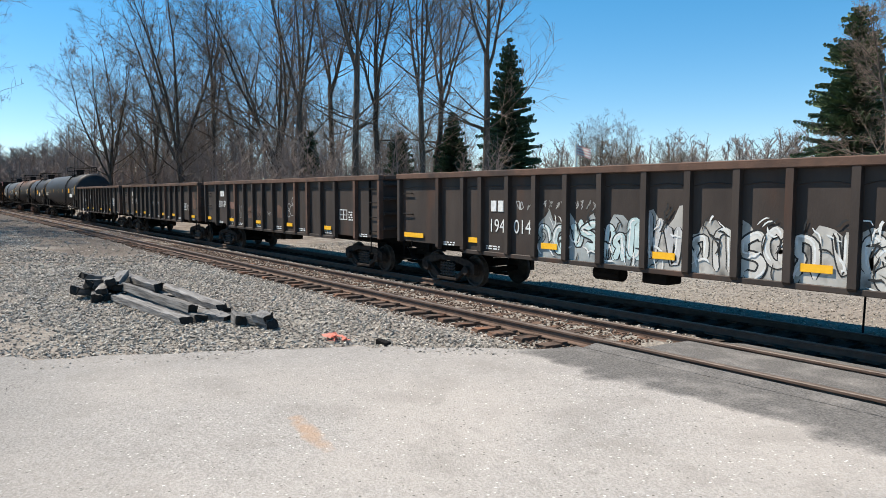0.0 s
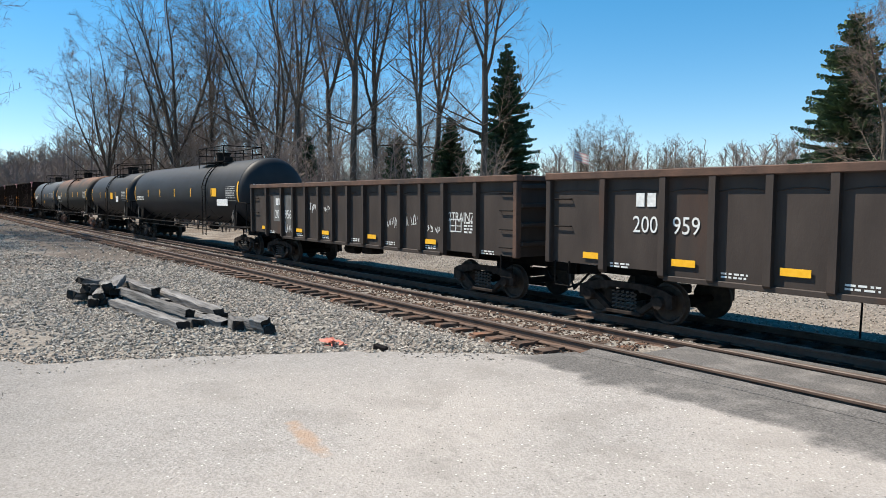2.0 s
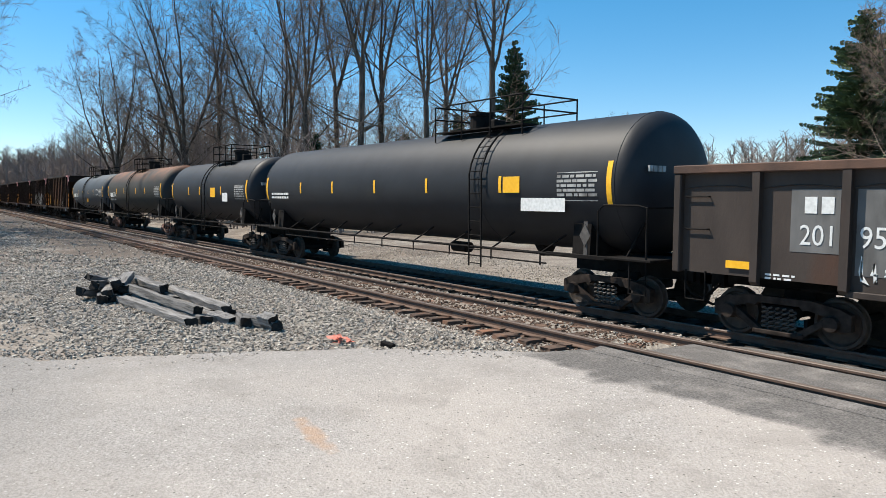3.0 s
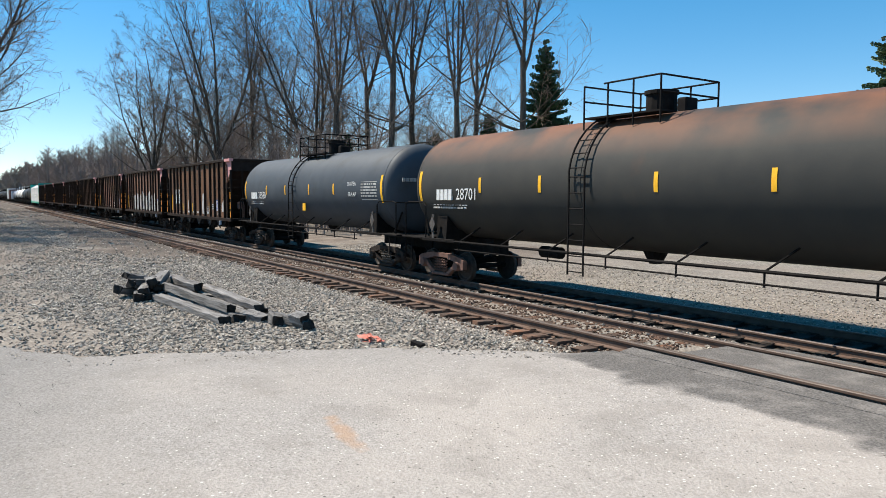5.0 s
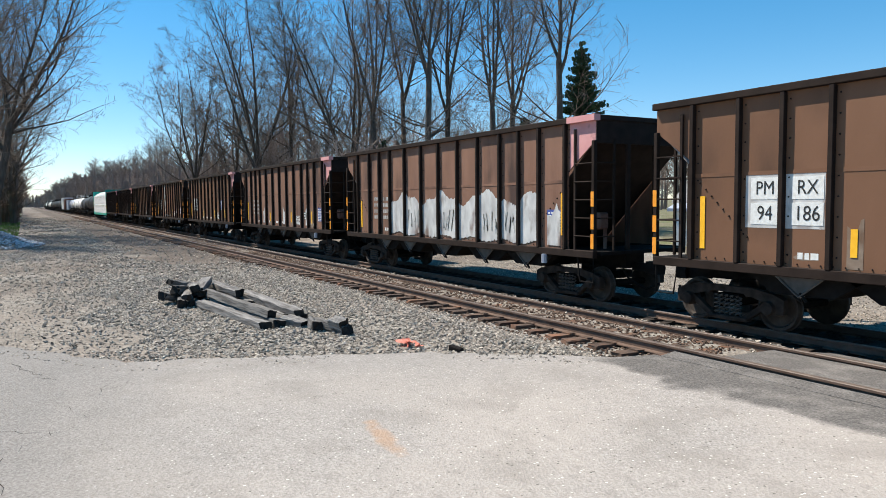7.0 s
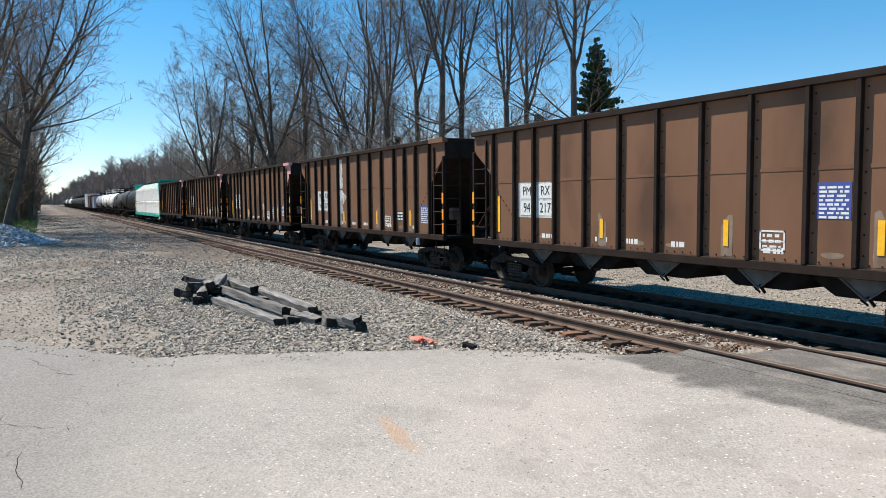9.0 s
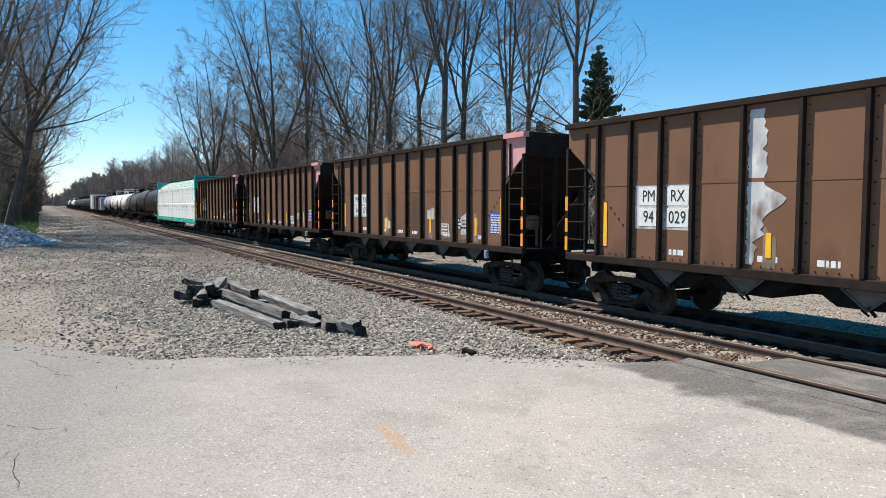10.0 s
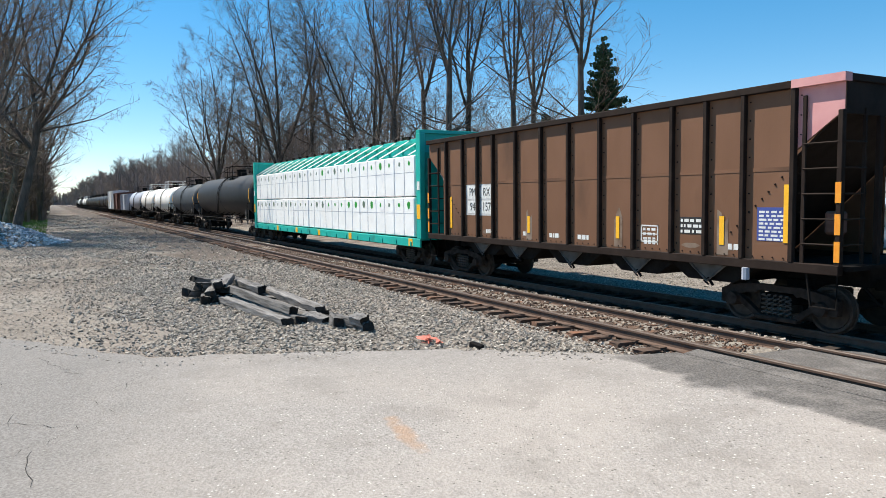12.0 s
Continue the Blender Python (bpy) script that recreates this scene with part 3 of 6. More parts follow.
def coupler(car, x, s):
    g = Geo()
    g.box(min(x, x + s * 0.75), max(x, x + s * 0.75), -0.07, 0.07, 0.74, 0.94, 0.02)
    g.prism_x([(-0.17, 0.70), (0.17, 0.70), (0.2, 0.84), (0.17, 1.0), (-0.17, 1.0), (-0.2, 0.84)], *sorted((x + s * 0.55, x + s * 0.82)))
    g.tube([(x, -0.35, 0.8), (x + s * 0.25, -0.38, 0.55), (x + s * 0.6, -0.2, 0.36), (x + s * 0.85, -0.02, 0.5)], 0.03, 6)
    return part("coupler", g, "steel", car)


def rung_ladder(parent, x0, x1, y, zs, mat, bar=0.018, name="grab_iron"):
    for z in zs:
        part(name, Geo().tube([(x0, y + 0.05, z), (x0, y - 0.04, z), (x1, y - 0.04, z), (x1, y + 0.05, z)], bar, 5), mat, parent)


# ---- cars ----
HALF_W = 1.55
CARS = []      # (object, middle of the car at the start)


def graffiti(car, x0, x1, z0, z1, y, seed, fills, lines=("ink", "white")):
    """Sprayed lettering: rounded fat forms with dark and light outlines."""
    r = random.Random(seed)
    fill, dark, light = Geo(), Geo(), Geo()
    base = rough_patch(x0, x1, z0 - 0.05, z1 + 0.05, r, 0.11)
    tagged(part("sprayed_ground", Geo().add([(a, y - 0.001, c) for a, c in base], [tuple(range(len(base)))]), "tag_ground" if fills == "cyan_paint" else "pale_ground", car), kind="stuff")
    H = z1 - z0
    forms = ([(-0.9, 0), (-0.9, 0.55), (-0.55, 0.95), (0.1, 0.95), (0.3, 0.6), (0.25, 0)], [(0.8, 0.85), (0.2, 0.98), (-0.6, 0.85), (-0.75, 0.6), (0.2, 0.5), (0.7, 0.3), (0.3, 0.05), (-0.7, 0.08)],
             [(-0.7, 0.95), (-0.5, 0.4), (-0.2, 0.1), (0.2, 0.5), (0.45, 0.95)], [(-0.6, 0.05), (-0.55, 0.9), (0.4, 0.92), (0.6, 0.7), (0.1, 0.5), (0.7, 0.08)], [(0.7, 0.8), (0, 0.97), (-0.7, 0.7), (-0.75, 0.3), (-0.1, 0.03), (0.7, 0.2), (0.6, 0.45), (0.05, 0.42)])
    n = max(2, round((x1 - x0) / 0.36))
    for i in range(n):
        w = (x1 - x0) / n / 2
        cx = x0 + (2 * i + 1) * w + r.uniform(-0.08, 0.08)
        w *= r.uniform(1.0, 1.6) * r.choice((-1, 1))
        lift, tall = r.uniform(0.0, 0.3), r.uniform(0.6, 1.0)
        path = [(cx + a * w * r.uniform(0.7, 1.15), z0 + 0.05 + (lift + c * tall * (1 - lift)) * (H - 0.12) * r.uniform(0.85, 1.0)) for a, c in r.choice(forms)]
        w = abs(w)
        fine = []
        for k in range(len(path) - 1):
            p0, p1, p2, p3 = (Vector(path[min(max(k + q, 0), len(path) - 1)]) for q in (-1, 0, 1, 2))
            for u in (0.0, 0.25, 0.5, 0.75):
                fine.append(0.5 * (2 * p1 + (p2 - p0) * u + (2 * p0 - 5 * p1 + 4 * p2 - p3) * u * u + (3 * p1 - p0 - 3 * p2 + p3) * u ** 3))
        fine.append(Vector(path[-1]))
        fine = [(min(max(p.x, x0 + 0.05), x1 - 0.05), min(max(p.y, z0 + 0.04), z1)) for p in fine]
        fat = r.uniform(0.08, 0.17)
        dark.ribbon(fine, fat + r.uniform(0.04, 0.07), y - 0.003 - 0.003 * i)
        fill.ribbon(fine, fat, y - 0.0045 - 0.003 * i)
        light.ribbon([(a - 0.02, c + 0.03) for a, c in fine[1:len(fine) // 2 + 2]], 0.035, y - 0.006 - 0.003 * i)
        for k in range(6):
            px, pz = cx + r.uniform(-0.9, 0.9) * w, z0 + r.uniform(0.05, 0.95) * H
            a = r.uniform(0, 6.28)
            mark = []
            for q in range(5):
                mark.append((min(max(px, x0), x1), min(max(pz, z0), z1)))
                a += r.uniform(-0.5, 0.7)
                px, pz = px + math.cos(a) * 0.06, pz + math.sin(a) * 0.08
            (dark if k % 2 else light).ribbon(mark, r.uniform(0.02, 0.045), y - 0.013 - 0.001 * k)
    tagged(part("sprayed_fill", fill, fills, car), kind="stuff")
    tagged(part("sprayed_outline", dark, lines[0], car), kind="stuff")
    tagged(part("sprayed_highlight", light, lines[1], car), kind="stuff")


def tag_line(car, x0, x1, z0, z1, y, seed, mat="grey_paint", width=0.03):
    r = random.Random(seed)
    g = Geo()
    x = x0
    while x < x1:
        w = r.uniform(0.12, 0.2)
        p = [(x + r.uniform(0, 1) * w, z0 + r.uniform(0, 1) * (z1 - z0)) for _ in range(6)]
        g.ribbon(p, width, y - 0.003)
        x += w * 1.1
    tagged(part("sprayed_tag", g, mat, car), kind="stuff")


def patch(car, name, pts, y, mat, label=""):
    """A painted patch with an irregular outline; points in x and z."""
    part(name, Geo().add([(a, y - 0.005, b) for a, b in pts], [tuple(range(len(pts)))]), mat, car, label)


def rough_patch(x0, x1, z0, tops, r, step=0.07):
    n = max(3, int((x1 - x0) / step))
    up = [(x0 + (x1 - x0) * k / n, z0 + (tops - z0) * (0.8 + 0.13 * math.sin(k * 0.9 + x0 * 3) + r.uniform(-0.09, 0.07))) for k in range(n + 1)]
    return [(x0, z0), (x1, z0)] + up[::-1]


def gondola(mid, number, label, seed, plates=(), at=1):
    L, top, bot, low = 16.1, 3.04, 1.12, 1.00
    car = tagged(new("gondola_car"), label, "train car", "gondola cars of the train")
    h = L / 2
    side = [(-h, bot), (-h + 2.9, bot), (-h + 3.3, low), (h - 3.3, low), (h - 2.9, bot), (h, bot), (h, top - 0.1), (-h, top - 0.1)]
    for s, nm in ((-1, "side_wall"), (1, "side_wall")):
        y0 = s * (HALF_W - 0.10)
        g = Geo().prism(side, min(y0, y0 - s * 0.03), max(y0, y0 - s * 0.03))
        part(nm, g, "gon", car)
        g = Geo().box(-h - 0.05, h + 0.05, *sorted((s * (HALF_W + 0.03), s * (HALF_W - 0.17))), top - 0.15, top, 0.015)
        part("top_chord", g, "gon_rust", car, "rusted top chord")
        g = Geo().box(-h + 3.0, h - 3.0, *sorted((s * (HALF_W - 0.03), s * (HALF_W - 0.11))), low - 0.04, low + 0.06, 0.01)
        part("side_sill", g, "gon", car)
    g = Geo().box(-h + 0.02, h - 0.02, -HALF_W + 0.13, HALF_W - 0.13, bot, bot + 0.06)
    part("floor", g, "gon_rust", car)
    for s in (-1, 1):
        g = Geo().box(*sorted((s * h, s * (h - 0.06))), -HALF_W + 0.1, HALF_W - 0.1, bot, top - 0.08)
        part("end_wall", g, "gon", car)
        for k in range(4):
            z = bot + 0.25 + k * 0.45
            part("end_rib", Geo().box(*sorted((s * h, s * (h + 0.09))), -HALF_W + 0.12, HALF_W - 0.12, z, z + 0.11, 0.02), "gon", car)
        part("end_chord", Geo().box(*sorted((s * (h - 0.12), s * (h + 0.1))), -HALF_W + 0.17, HALF_W - 0.17, top - 0.14, top - 0.01, 0.015), "gon_rust", car)
        part("corner_post", Geo().box(*sorted((s * (h - 0.11), s * (h + 0.04))), -HALF_W - 0.015, -HALF_W + 0.14, bot - 0.02, top - 0.15, 0.02), "gon_rust" if s > 0 else "gon", car)
        coupler(car, s * (h - 0.2), s)
    # stakes along both sides
    xs = [-6.5, -5.07, -4.05, -3.02, -2.0, -0.98, 0.04, 1.06, 2.1, 3.12, 4.15, 5.2, 6.55] if seed != 11 else [-6.12, -5.05, -4.35, -3.36, -2.45, -1.5, -0.55, 0.55, 1.5, 2.45, 3.36, 4.35, 5.05, 6.12]
    r = random.Random(seed)
    stakes = Geo().prism_x([(-HALF_W - 0.02, 1.06), (-HALF_W - 0.02, top - 0.15), (-HALF_W + 0.1, top - 0.15), (-HALF_W + 0.1, 1.0), (-HALF_W + 0.04, 1.0)][::-1], -0.065, 0.065).mesh("stake")
    for x in xs:
        for s in (-1, 1):
            me = shared(stakes, "gon_rust" if r.random() < 0.08 else "gon")
            o = part("stake", me, "gon", car)
            o.location.x = x
            if s > 0:
                o.rotation_euler.z = math.pi
    # arched shadow plates at the top of each panel
    y = -HALF_W + 0.1
    edges = [-h + 0.05] + xs + [h - 0.05]
    white = Geo()
    for k in range(len(edges) - 1):
        a, b = edges[k] + 0.07, edges[k + 1] - 0.07
        part("panel_bead", Geo().tube([(a + (b - a) * u / 8, y - 0.004, top - 0.42 + 0.05 * math.sin(math.pi * u / 8)) for u in range(9)], 0.012, 4), "gon", car)
    for k in plates:
        a = edges[k] + (0.18 if k not in (0, 14) or seed == 11 else 0.12 if seed == 12 else 0.95)
        part("reflector", plate(a, a + (0.95 if k == 0 and seed == 11 else 0.5), 1.25, 1.38, y - 0.03), "yellow", car, "yellow reflective strip")
    for k in range(1, 14, 2):
        a = edges[k] + 0.15
        bars(2, 0.5, 0.06, a, y - 0.004, 1.18, r, white)
    tagged(part("stencil", white, "white", car), kind="stuff")
    # number in two halves, either side of a stake
    first, last = number
    zc = {11: 1.69, 12: 1.99, 13: 1.98, 15: 1.86}[seed]
    mark_x = edges[at + 1] - 0.66 if last else edges[at] + 0.4
    bars_geo = Geo()
    for q in range(2):
        bars_geo.box(mark_x + q * 0.26, mark_x + 0.19 + q * 0.26, y - 0.014, y, zc + 0.36, zc + 0.62)
    part("company_mark", bars_geo, "white", car)
    if last:
        lettering(first, 0.46, edges[at + 1] - 0.44, y - 0.014, zc, "white", car, 0.86)
        lettering(last, 0.46, edges[at + 1] + 0.46, y - 0.014, zc, "white", car, 0.86)
    else:
        lettering(first, 0.42, edges[at] + 0.64, y - 0.014, zc, "white", car, 0.76)
    # a framed notice by the leading end
    g = Geo()
    a = edges[-3] + 0.2
    for q in ((a, a + 0.5, 1.62, 1.65), (a, a + 0.5, 1.93, 1.96), (a, a + 0.03, 1.62, 1.96), (a + 0.47, a + 0.5, 1.62, 1.96), (a + 0.24, a + 0.27, 1.62, 1.96), (a, a + 0.5, 1.77, 1.79)):
        plate(*q, y, g)
    bars(4, 0.35, 0.08, a + 0.6, y - 0.004, 1.85, r, g)
    part("notice_frame", g, "white", car)
    for s in (-1, 1):
        rung_ladder(car, s * (h - 0.18), s * (h - 0.64), -HALF_W + 0.088, (1.32, 1.75, 2.2, 2.62) if s > 0 else (1.9, 2.48), "steel", 0.015)
        for x in (0.16, 0.66) if s > 0 and seed == 12 else ():
            part("ladder_rail", Geo().box(h - x - 0.025, h - x + 0.025, -HALF_W + 0.04, -HALF_W + 0.098, 1.2, 2.86, 0.008), "steel", car)
        part("step", Geo().tube([(s * (h - 0.2), -HALF_W + 0.08, 1.15), (s * (h - 0.2), -HALF_W + 0.08, 0.62), (s * (h - 0.6), -HALF_W + 0.08, 0.62), (s * (h - 0.6), -HALF_W + 0.08, 1.15)], 0.02, 5), "steel", car)
        truck(car, s * (h - 1.75))
    part("centre_sill", Geo().box(-h + 0.3, h - 0.3, -0.25, 0.25, 0.82, 1.12), "steel", car)
    part("brake_gear", Geo().tube([(-1.2, -0.8, 0.78), (-0.5, -0.8, 0.78)], 0.16, 10).box(0.2, 0.8, -1.1, -0.6, 0.7, 1.0, 0.03).tube([(-6, -0.9, 0.93), (6, -0.9, 0.93)], 0.025, 5), "steel", car)
    CARS.append((car, mid))
    return car, edges, y


def hopper(mid, number, label, seed, paint="hop", corner="pink"):
    L, top, bot = 14.2, 4.38, 1.28
    car = tagged(new("hopper_car"), label, "train car", "open hopper cars of the train")
    h = L / 2
    cut = 0.95
    side = [(-h + cut, bot), (h - cut, bot), (h - cut, 3.12), (h, 3.80), (h, top - 0.1), (-h, top - 0.1), (-h, 3.80), (-h + cut, 3.12)]
    r = random.Random(seed)
    y = -HALF_W + 0.09
    for s in (-1, 1):
        y0 = s * (HALF_W - 0.09)
        part("side_sheet", Geo().prism(side, *sorted((y0, y0 - s * 0.025))), paint, car)
        part("top_chord", Geo().box(-h - 0.04, h + 0.04, *sorted((s * (HALF_W + 0.02), s * (HALF_W - 0.16))), top - 0.13, top, 0.012), "hop_frame", car)
        part("side_sill", Geo().box(-h, h, *sorted((s * HALF_W, s * (HALF_W - 0.14))), bot - 0.17, bot, 0.012), "hop_frame", car)
        for z in (0,):
            part("seam", Geo().box(-h + cut, h - cut, *sorted((s * (HALF_W - 0.09), s * (HALF_W - 0.082))), 2.86, 2.93), paint, car)
    xs = [-6.0, -4.98, -4.12, -3.27, -2.15, -1.0, 0.11, 1.24, 2.33, 3.42, 4.27, 5.12, 6.12]
    dx = {40: -0.16, 43: -0.04, 47: -0.05, 55: 0.12}.get(seed, 0.0)
    xs = [x + dx for x in xs]
    me0 = Geo().box(-0.045, 0.045, -HALF_W - 0.012, -HALF_W + 0.09, bot, top - 0.13, 0.01)
    for k in range(9):
        me0.lathe_y([(-HALF_W + 0.075, 0.014), (-HALF_W + 0.09, 0.018)], 0.10, bot + 0.2 + k * 0.33, 5)
    me0 = me0.mesh("stake")
    for x in xs:
        for s in (-1, 1):
            o = part("stake", shared(me0, "hop_frame"), "hop_frame", car)
            o.location.x = x
            if s > 0:
                o.rotation_euler.z = math.pi
    # faces of the sloping end sheets, posts and ladders
    for s in (-1, 1):
        slope = [(s * (h - 0.05), 3.86), (s * (h - 0.05), 3.80), (s * (h - 2.9), bot - 0.1), (s * (h - 2.96), bot - 0.1)]
        # sunward sheet pale steel, the other frame-dark: light and shade in the paint
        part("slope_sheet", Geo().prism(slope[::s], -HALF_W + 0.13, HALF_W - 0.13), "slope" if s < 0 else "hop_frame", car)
        part("end_sheet", Geo().box(*sorted((s * h, s * (h - 0.05))), -HALF_W + 0.1, HALF_W - 0.1, 3.74, top - 0.02), "hop_frame", car)
        part("end_chord", Geo().box(*sorted((s * (h - 0.14), s * (h + 0.05))), -HALF_W + 0.16, HALF_W - 0.16, top - 0.12, top - 0.005, 0.01), "hop_frame", car)
        if s > 0:
            pk = [(h - cut + 0.06, top - 0.13), (h - cut + 0.06, 3.17), (h - 0.01, 3.81), (h - 0.01, top - 0.13)]
            part("corner_panel", Geo().prism(pk, y - 0.008, y), corner, car, "faded pink painted corner" if corner == "pink" else "")
            part("corner_chord", Geo().box(h - cut + 0.06, h + 0.05, -HALF_W - 0.028, -HALF_W + 0.16, top - 0.135, top + 0.006), corner, car)
        part("end_floor", Geo().box(*sorted((s * (h - 1.3), s * (h + 0.12))), -HALF_W + 0.15, HALF_W - 0.15, bot - 0.1, bot - 0.02), "steel", car)
        for py in (-HALF_W + 0.06, HALF_W - 0.06):
            part("corner_post", Geo().box(*sorted((s * (h - 0.08), s * (h + 0.01))), py - 0.05, py + 0.05, bot - 0.02, 3.8, 0.01), "hop_frame", car)
        for py in (-0.45, 0.45):
            part("end_post", Geo().box(*sorted((s * (h - 0.06), s * (h + 0.02))), py - 0.06, py + 0.06, bot - 0.05, 3.75, 0.01), "hop_frame", car)
        g = Geo().box(*sorted((s * (h - 0.70), s * (h - 0.64))), -HALF_W + 0.03, -HALF_W + 0.07, bot, 4.1)
        for k in range(5):
            z = bot + 0.33 + k * 0.42
            g.tube([(s * (h - 0.67), -HALF_W + 0.02, z), (s * (h - 0.04), -HALF_W + 0.02, z)], 0.016, 5)
        part("side_ladder", g, "hop_frame", car)
        g = Geo().box(*sorted((s * (h + 0.02), s * (h - 0.03))), -HALF_W + 0.62, -HALF_W + 0.67, bot, 3.85)
        for k in range(5):
            z = bot + 0.33 + k * 0.42
            g.tube([(s * (h + 0.03), -HALF_W + 0.06, z), (s * (h + 0.03), -HALF_W + 0.65, z)], 0.016, 5)
        part("end_ladder", g, "hop_frame", car)
        for z in (bot + 0.05, bot + 0.5, bot + 1.02):
            part("post_reflector", Geo().box(*sorted((s * (h - 0.085), s * (h + 0.012))), -HALF_W + 0.0, -HALF_W + 0.009, z, z + 0.34), "orange", car, "orange reflective tape on the corner post")
        part("step", Geo().tube([(s * (h - 0.05), -HALF_W + 0.06, 1.2), (s * (h - 0.05), -HALF_W + 0.06, 0.55), (s * (h - 0.5), -HALF_W + 0.06, 0.55), (s * (h - 0.6), -HALF_W + 0.06, 1.2)], 0.022, 5), "steel", car)
        coupler(car, s * (h - 0.25), s)
        truck(car, s * (h - 1.45))
    part("brake_cylinder", Geo().tube([(h - 0.5, -0.7, 2.0), (h - 0.5, -0.7, bot)], 0.05, 6).box(h - 0.62, h - 0.36, -1.0, -0.7, 1.75, 2.15, 0.04), "truck_rust", car)
    part("air_tank", Geo().tube([(-h + 0.6, -0.5, 1.8), (-h + 1.0, -0.5, 1.8)], 0.17, 10), "steel", car)
    # discharge gates and the chutes behind them
    for x in (-4.05, -2.2, 0.08, 2.36, 4.3):
        g = Geo().prism([(x - 0.40, bot - 0.19), (x, bot - 0.50), (x + 0.40, bot - 0.19)], -HALF_W + 0.24, -HALF_W + 0.28)
        g.tube([(x - 0.43, -HALF_W + 0.23, bot - 0.19), (x, -HALF_W + 0.23, bot - 0.53), (x + 0.43, -HALF_W + 0.23, bot - 0.19)], 0.022, 5)
        gate = part("discharge_gate", g, "gate", car)
        part("gate_latch", Geo().tube([(x + 0.02, -HALF_W + 0.24, bot - 0.46), (x + 0.14, -HALF_W + 0.24, bot - 0.6)], 0.03, 5).tube([(x - 0.1, -HALF_W + 0.26, bot - 0.52), (x + 0.02, -HALF_W + 0.26, bot - 0.6)], 0.02, 5), "steel", gate)
        part("hopper_chute", Geo().prism([(x - 1.2, bot - 0.1), (x - 0.55, bot - 0.52), (x + 0.55, bot - 0.52), (x + 1.2, bot - 0.1)], -HALF_W + 0.32, HALF_W - 0.32), "steel", car)
    part("centre_sill", Geo().box(-h + 0.2, h - 0.2, -0.3, 0.3, 0.80, 1.2), "steel", car)
    part("reflective_sleeve", Geo().tube([(h - 1.72, -HALF_W - 0.02, bot - 0.16), (h - 1.72, -HALF_W - 0.02, bot - 0.38)], 0.07, 8), "tank_grey", car)
    # lettering and strips
    late = seed % 2 == 1
    for x, z0, z1 in ((-5.83, 1.5, 2.5), (-1.65 if late else -2.95, 1.5, 1.95), (1.75 if late else -0.65, 1.5, 2.0), (4.58 if late else 3.05, 1.5, 2.05), (5.93, 1.6, 2.62)):
        x += dx
        part("reflector", plate(x, x + 0.11, z0, z1, y - 0.008), "yellow", car, "yellow reflective strip")
        if -5 < x < 5.5:
            wash = rough_patch(x - 0.06, x + 0.2, bot + 0.03, z1 + 0.22, r, 0.05)
            part("faded_paint", Geo().add([(p, y - 0.004, q) for p, q in wash], [tuple(range(len(wash)))]), "hop_faded", car)
    for a in (-4.78, -4.0) if number else ():
        part("panel_ground", plate(a + dx - 0.07, a + dx + 0.62, 1.93, 2.86, y + 0.003), "silver", car)
        for z in (1.99, 2.43):
            part("number_panel", plate(a + dx + 0.04, a + dx + 0.6, z, z + 0.38, y - 0.003), "white", car, "white painted number panel")
    if number:
        lettering(number[0], 0.36, -4.48 + dx + 0.02, y - 0.014, 2.18, "ink", car, 0.85)
        lettering(number[1], 0.36, -3.70 + dx + 0.02, y - 0.014, 2.18, "ink", car, 0.85)
        lettering("PM", 0.34, -4.48 + dx + 0.02, y - 0.014, 2.62, "ink", car, 0.85)
        lettering("RX", 0.34, -3.70 + dx + 0.02, y - 0.014, 2.62, "ink", car, 0.85)
    else:
        for a in (-4.7, -3.95):
            tagged(part("stencil", bars(4, 0.5, 0.22, a, y - 0.004, 2.5, r, Geo()), "grey_paint", car), kind="stuff")
    bx, bz = (3.58, 2.05) if seed == 47 else (5.4, 1.62) if late else (4.42, 1.62)
    bx += dx
    part("notice_board", plate(bx, bx + 0.58, bz, bz + 0.6, y), "blue_sign", car, "blue notice panel with white lines")
    part("fine_print", bars(8, 0.5, 0.07, bx + 0.04, y - 0.008, bz + 0.5, r, Geo()), "white", car)
    g = Geo()
    for k in (2, 4, 5, 6, 8, 10):
        a = xs[k] + r.uniform(0.2, 0.4)
        bars(1, 0.4, 0.2, a, y - 0.003, 1.42, r, g)
    a = 2.52 + dx
    for q in ((a, a + 0.5, 1.46, 1.49), (a, a + 0.5, 1.80, 1.83), (a, a + 0.03, 1.46, 1.83), (a + 0.47, a + 0.5, 1.46, 1.83), (a, a + 0.5, 1.63, 1.65)):
        plate(*q, y, g)
    bars(3, 0.36, 0.1, a + 0.06, y - 0.003, 1.71, r, g)
    tagged(part("stencil", g, "white", car), kind="stuff")
    if seed != 47:
        part("data_panel", plate(3.6 + dx, 4.2 + dx, 1.68, 2.02, y), "ink", car)
        part("data_print", bars(3, 0.54, 0.11, 3.63 + dx, y - 0.008, 1.92, r, Geo()), "white", car)
    wipe = Geo()
    for k in (2, 5, 6, 9, 10):
        a = xs[k] + r.uniform(0.2, 0.35)
        wipe.add([(a + 0.2 + 0.24 * math.cos(q * 0.5236) * r.uniform(0.8, 1), y - 0.002, 1.45 + 0.06 * math.sin(q * 0.5236) * r.uniform(0.8, 1)) for q in range(12)], [tuple(range(12))])
    tagged(part("wiped_patch", wipe, "hop_faded", car), kind="stuff")
    # a stepped line of rivets on the end panels
    g = Geo()
    for k in range(9):
        for s in (-1, 1):
            g.lathe_y([(y - 0.02, 0.016), (y, 0.022)], s * (h - cut - 0.15 - k * 0.13), 2.75 - k * 0.125, 5)
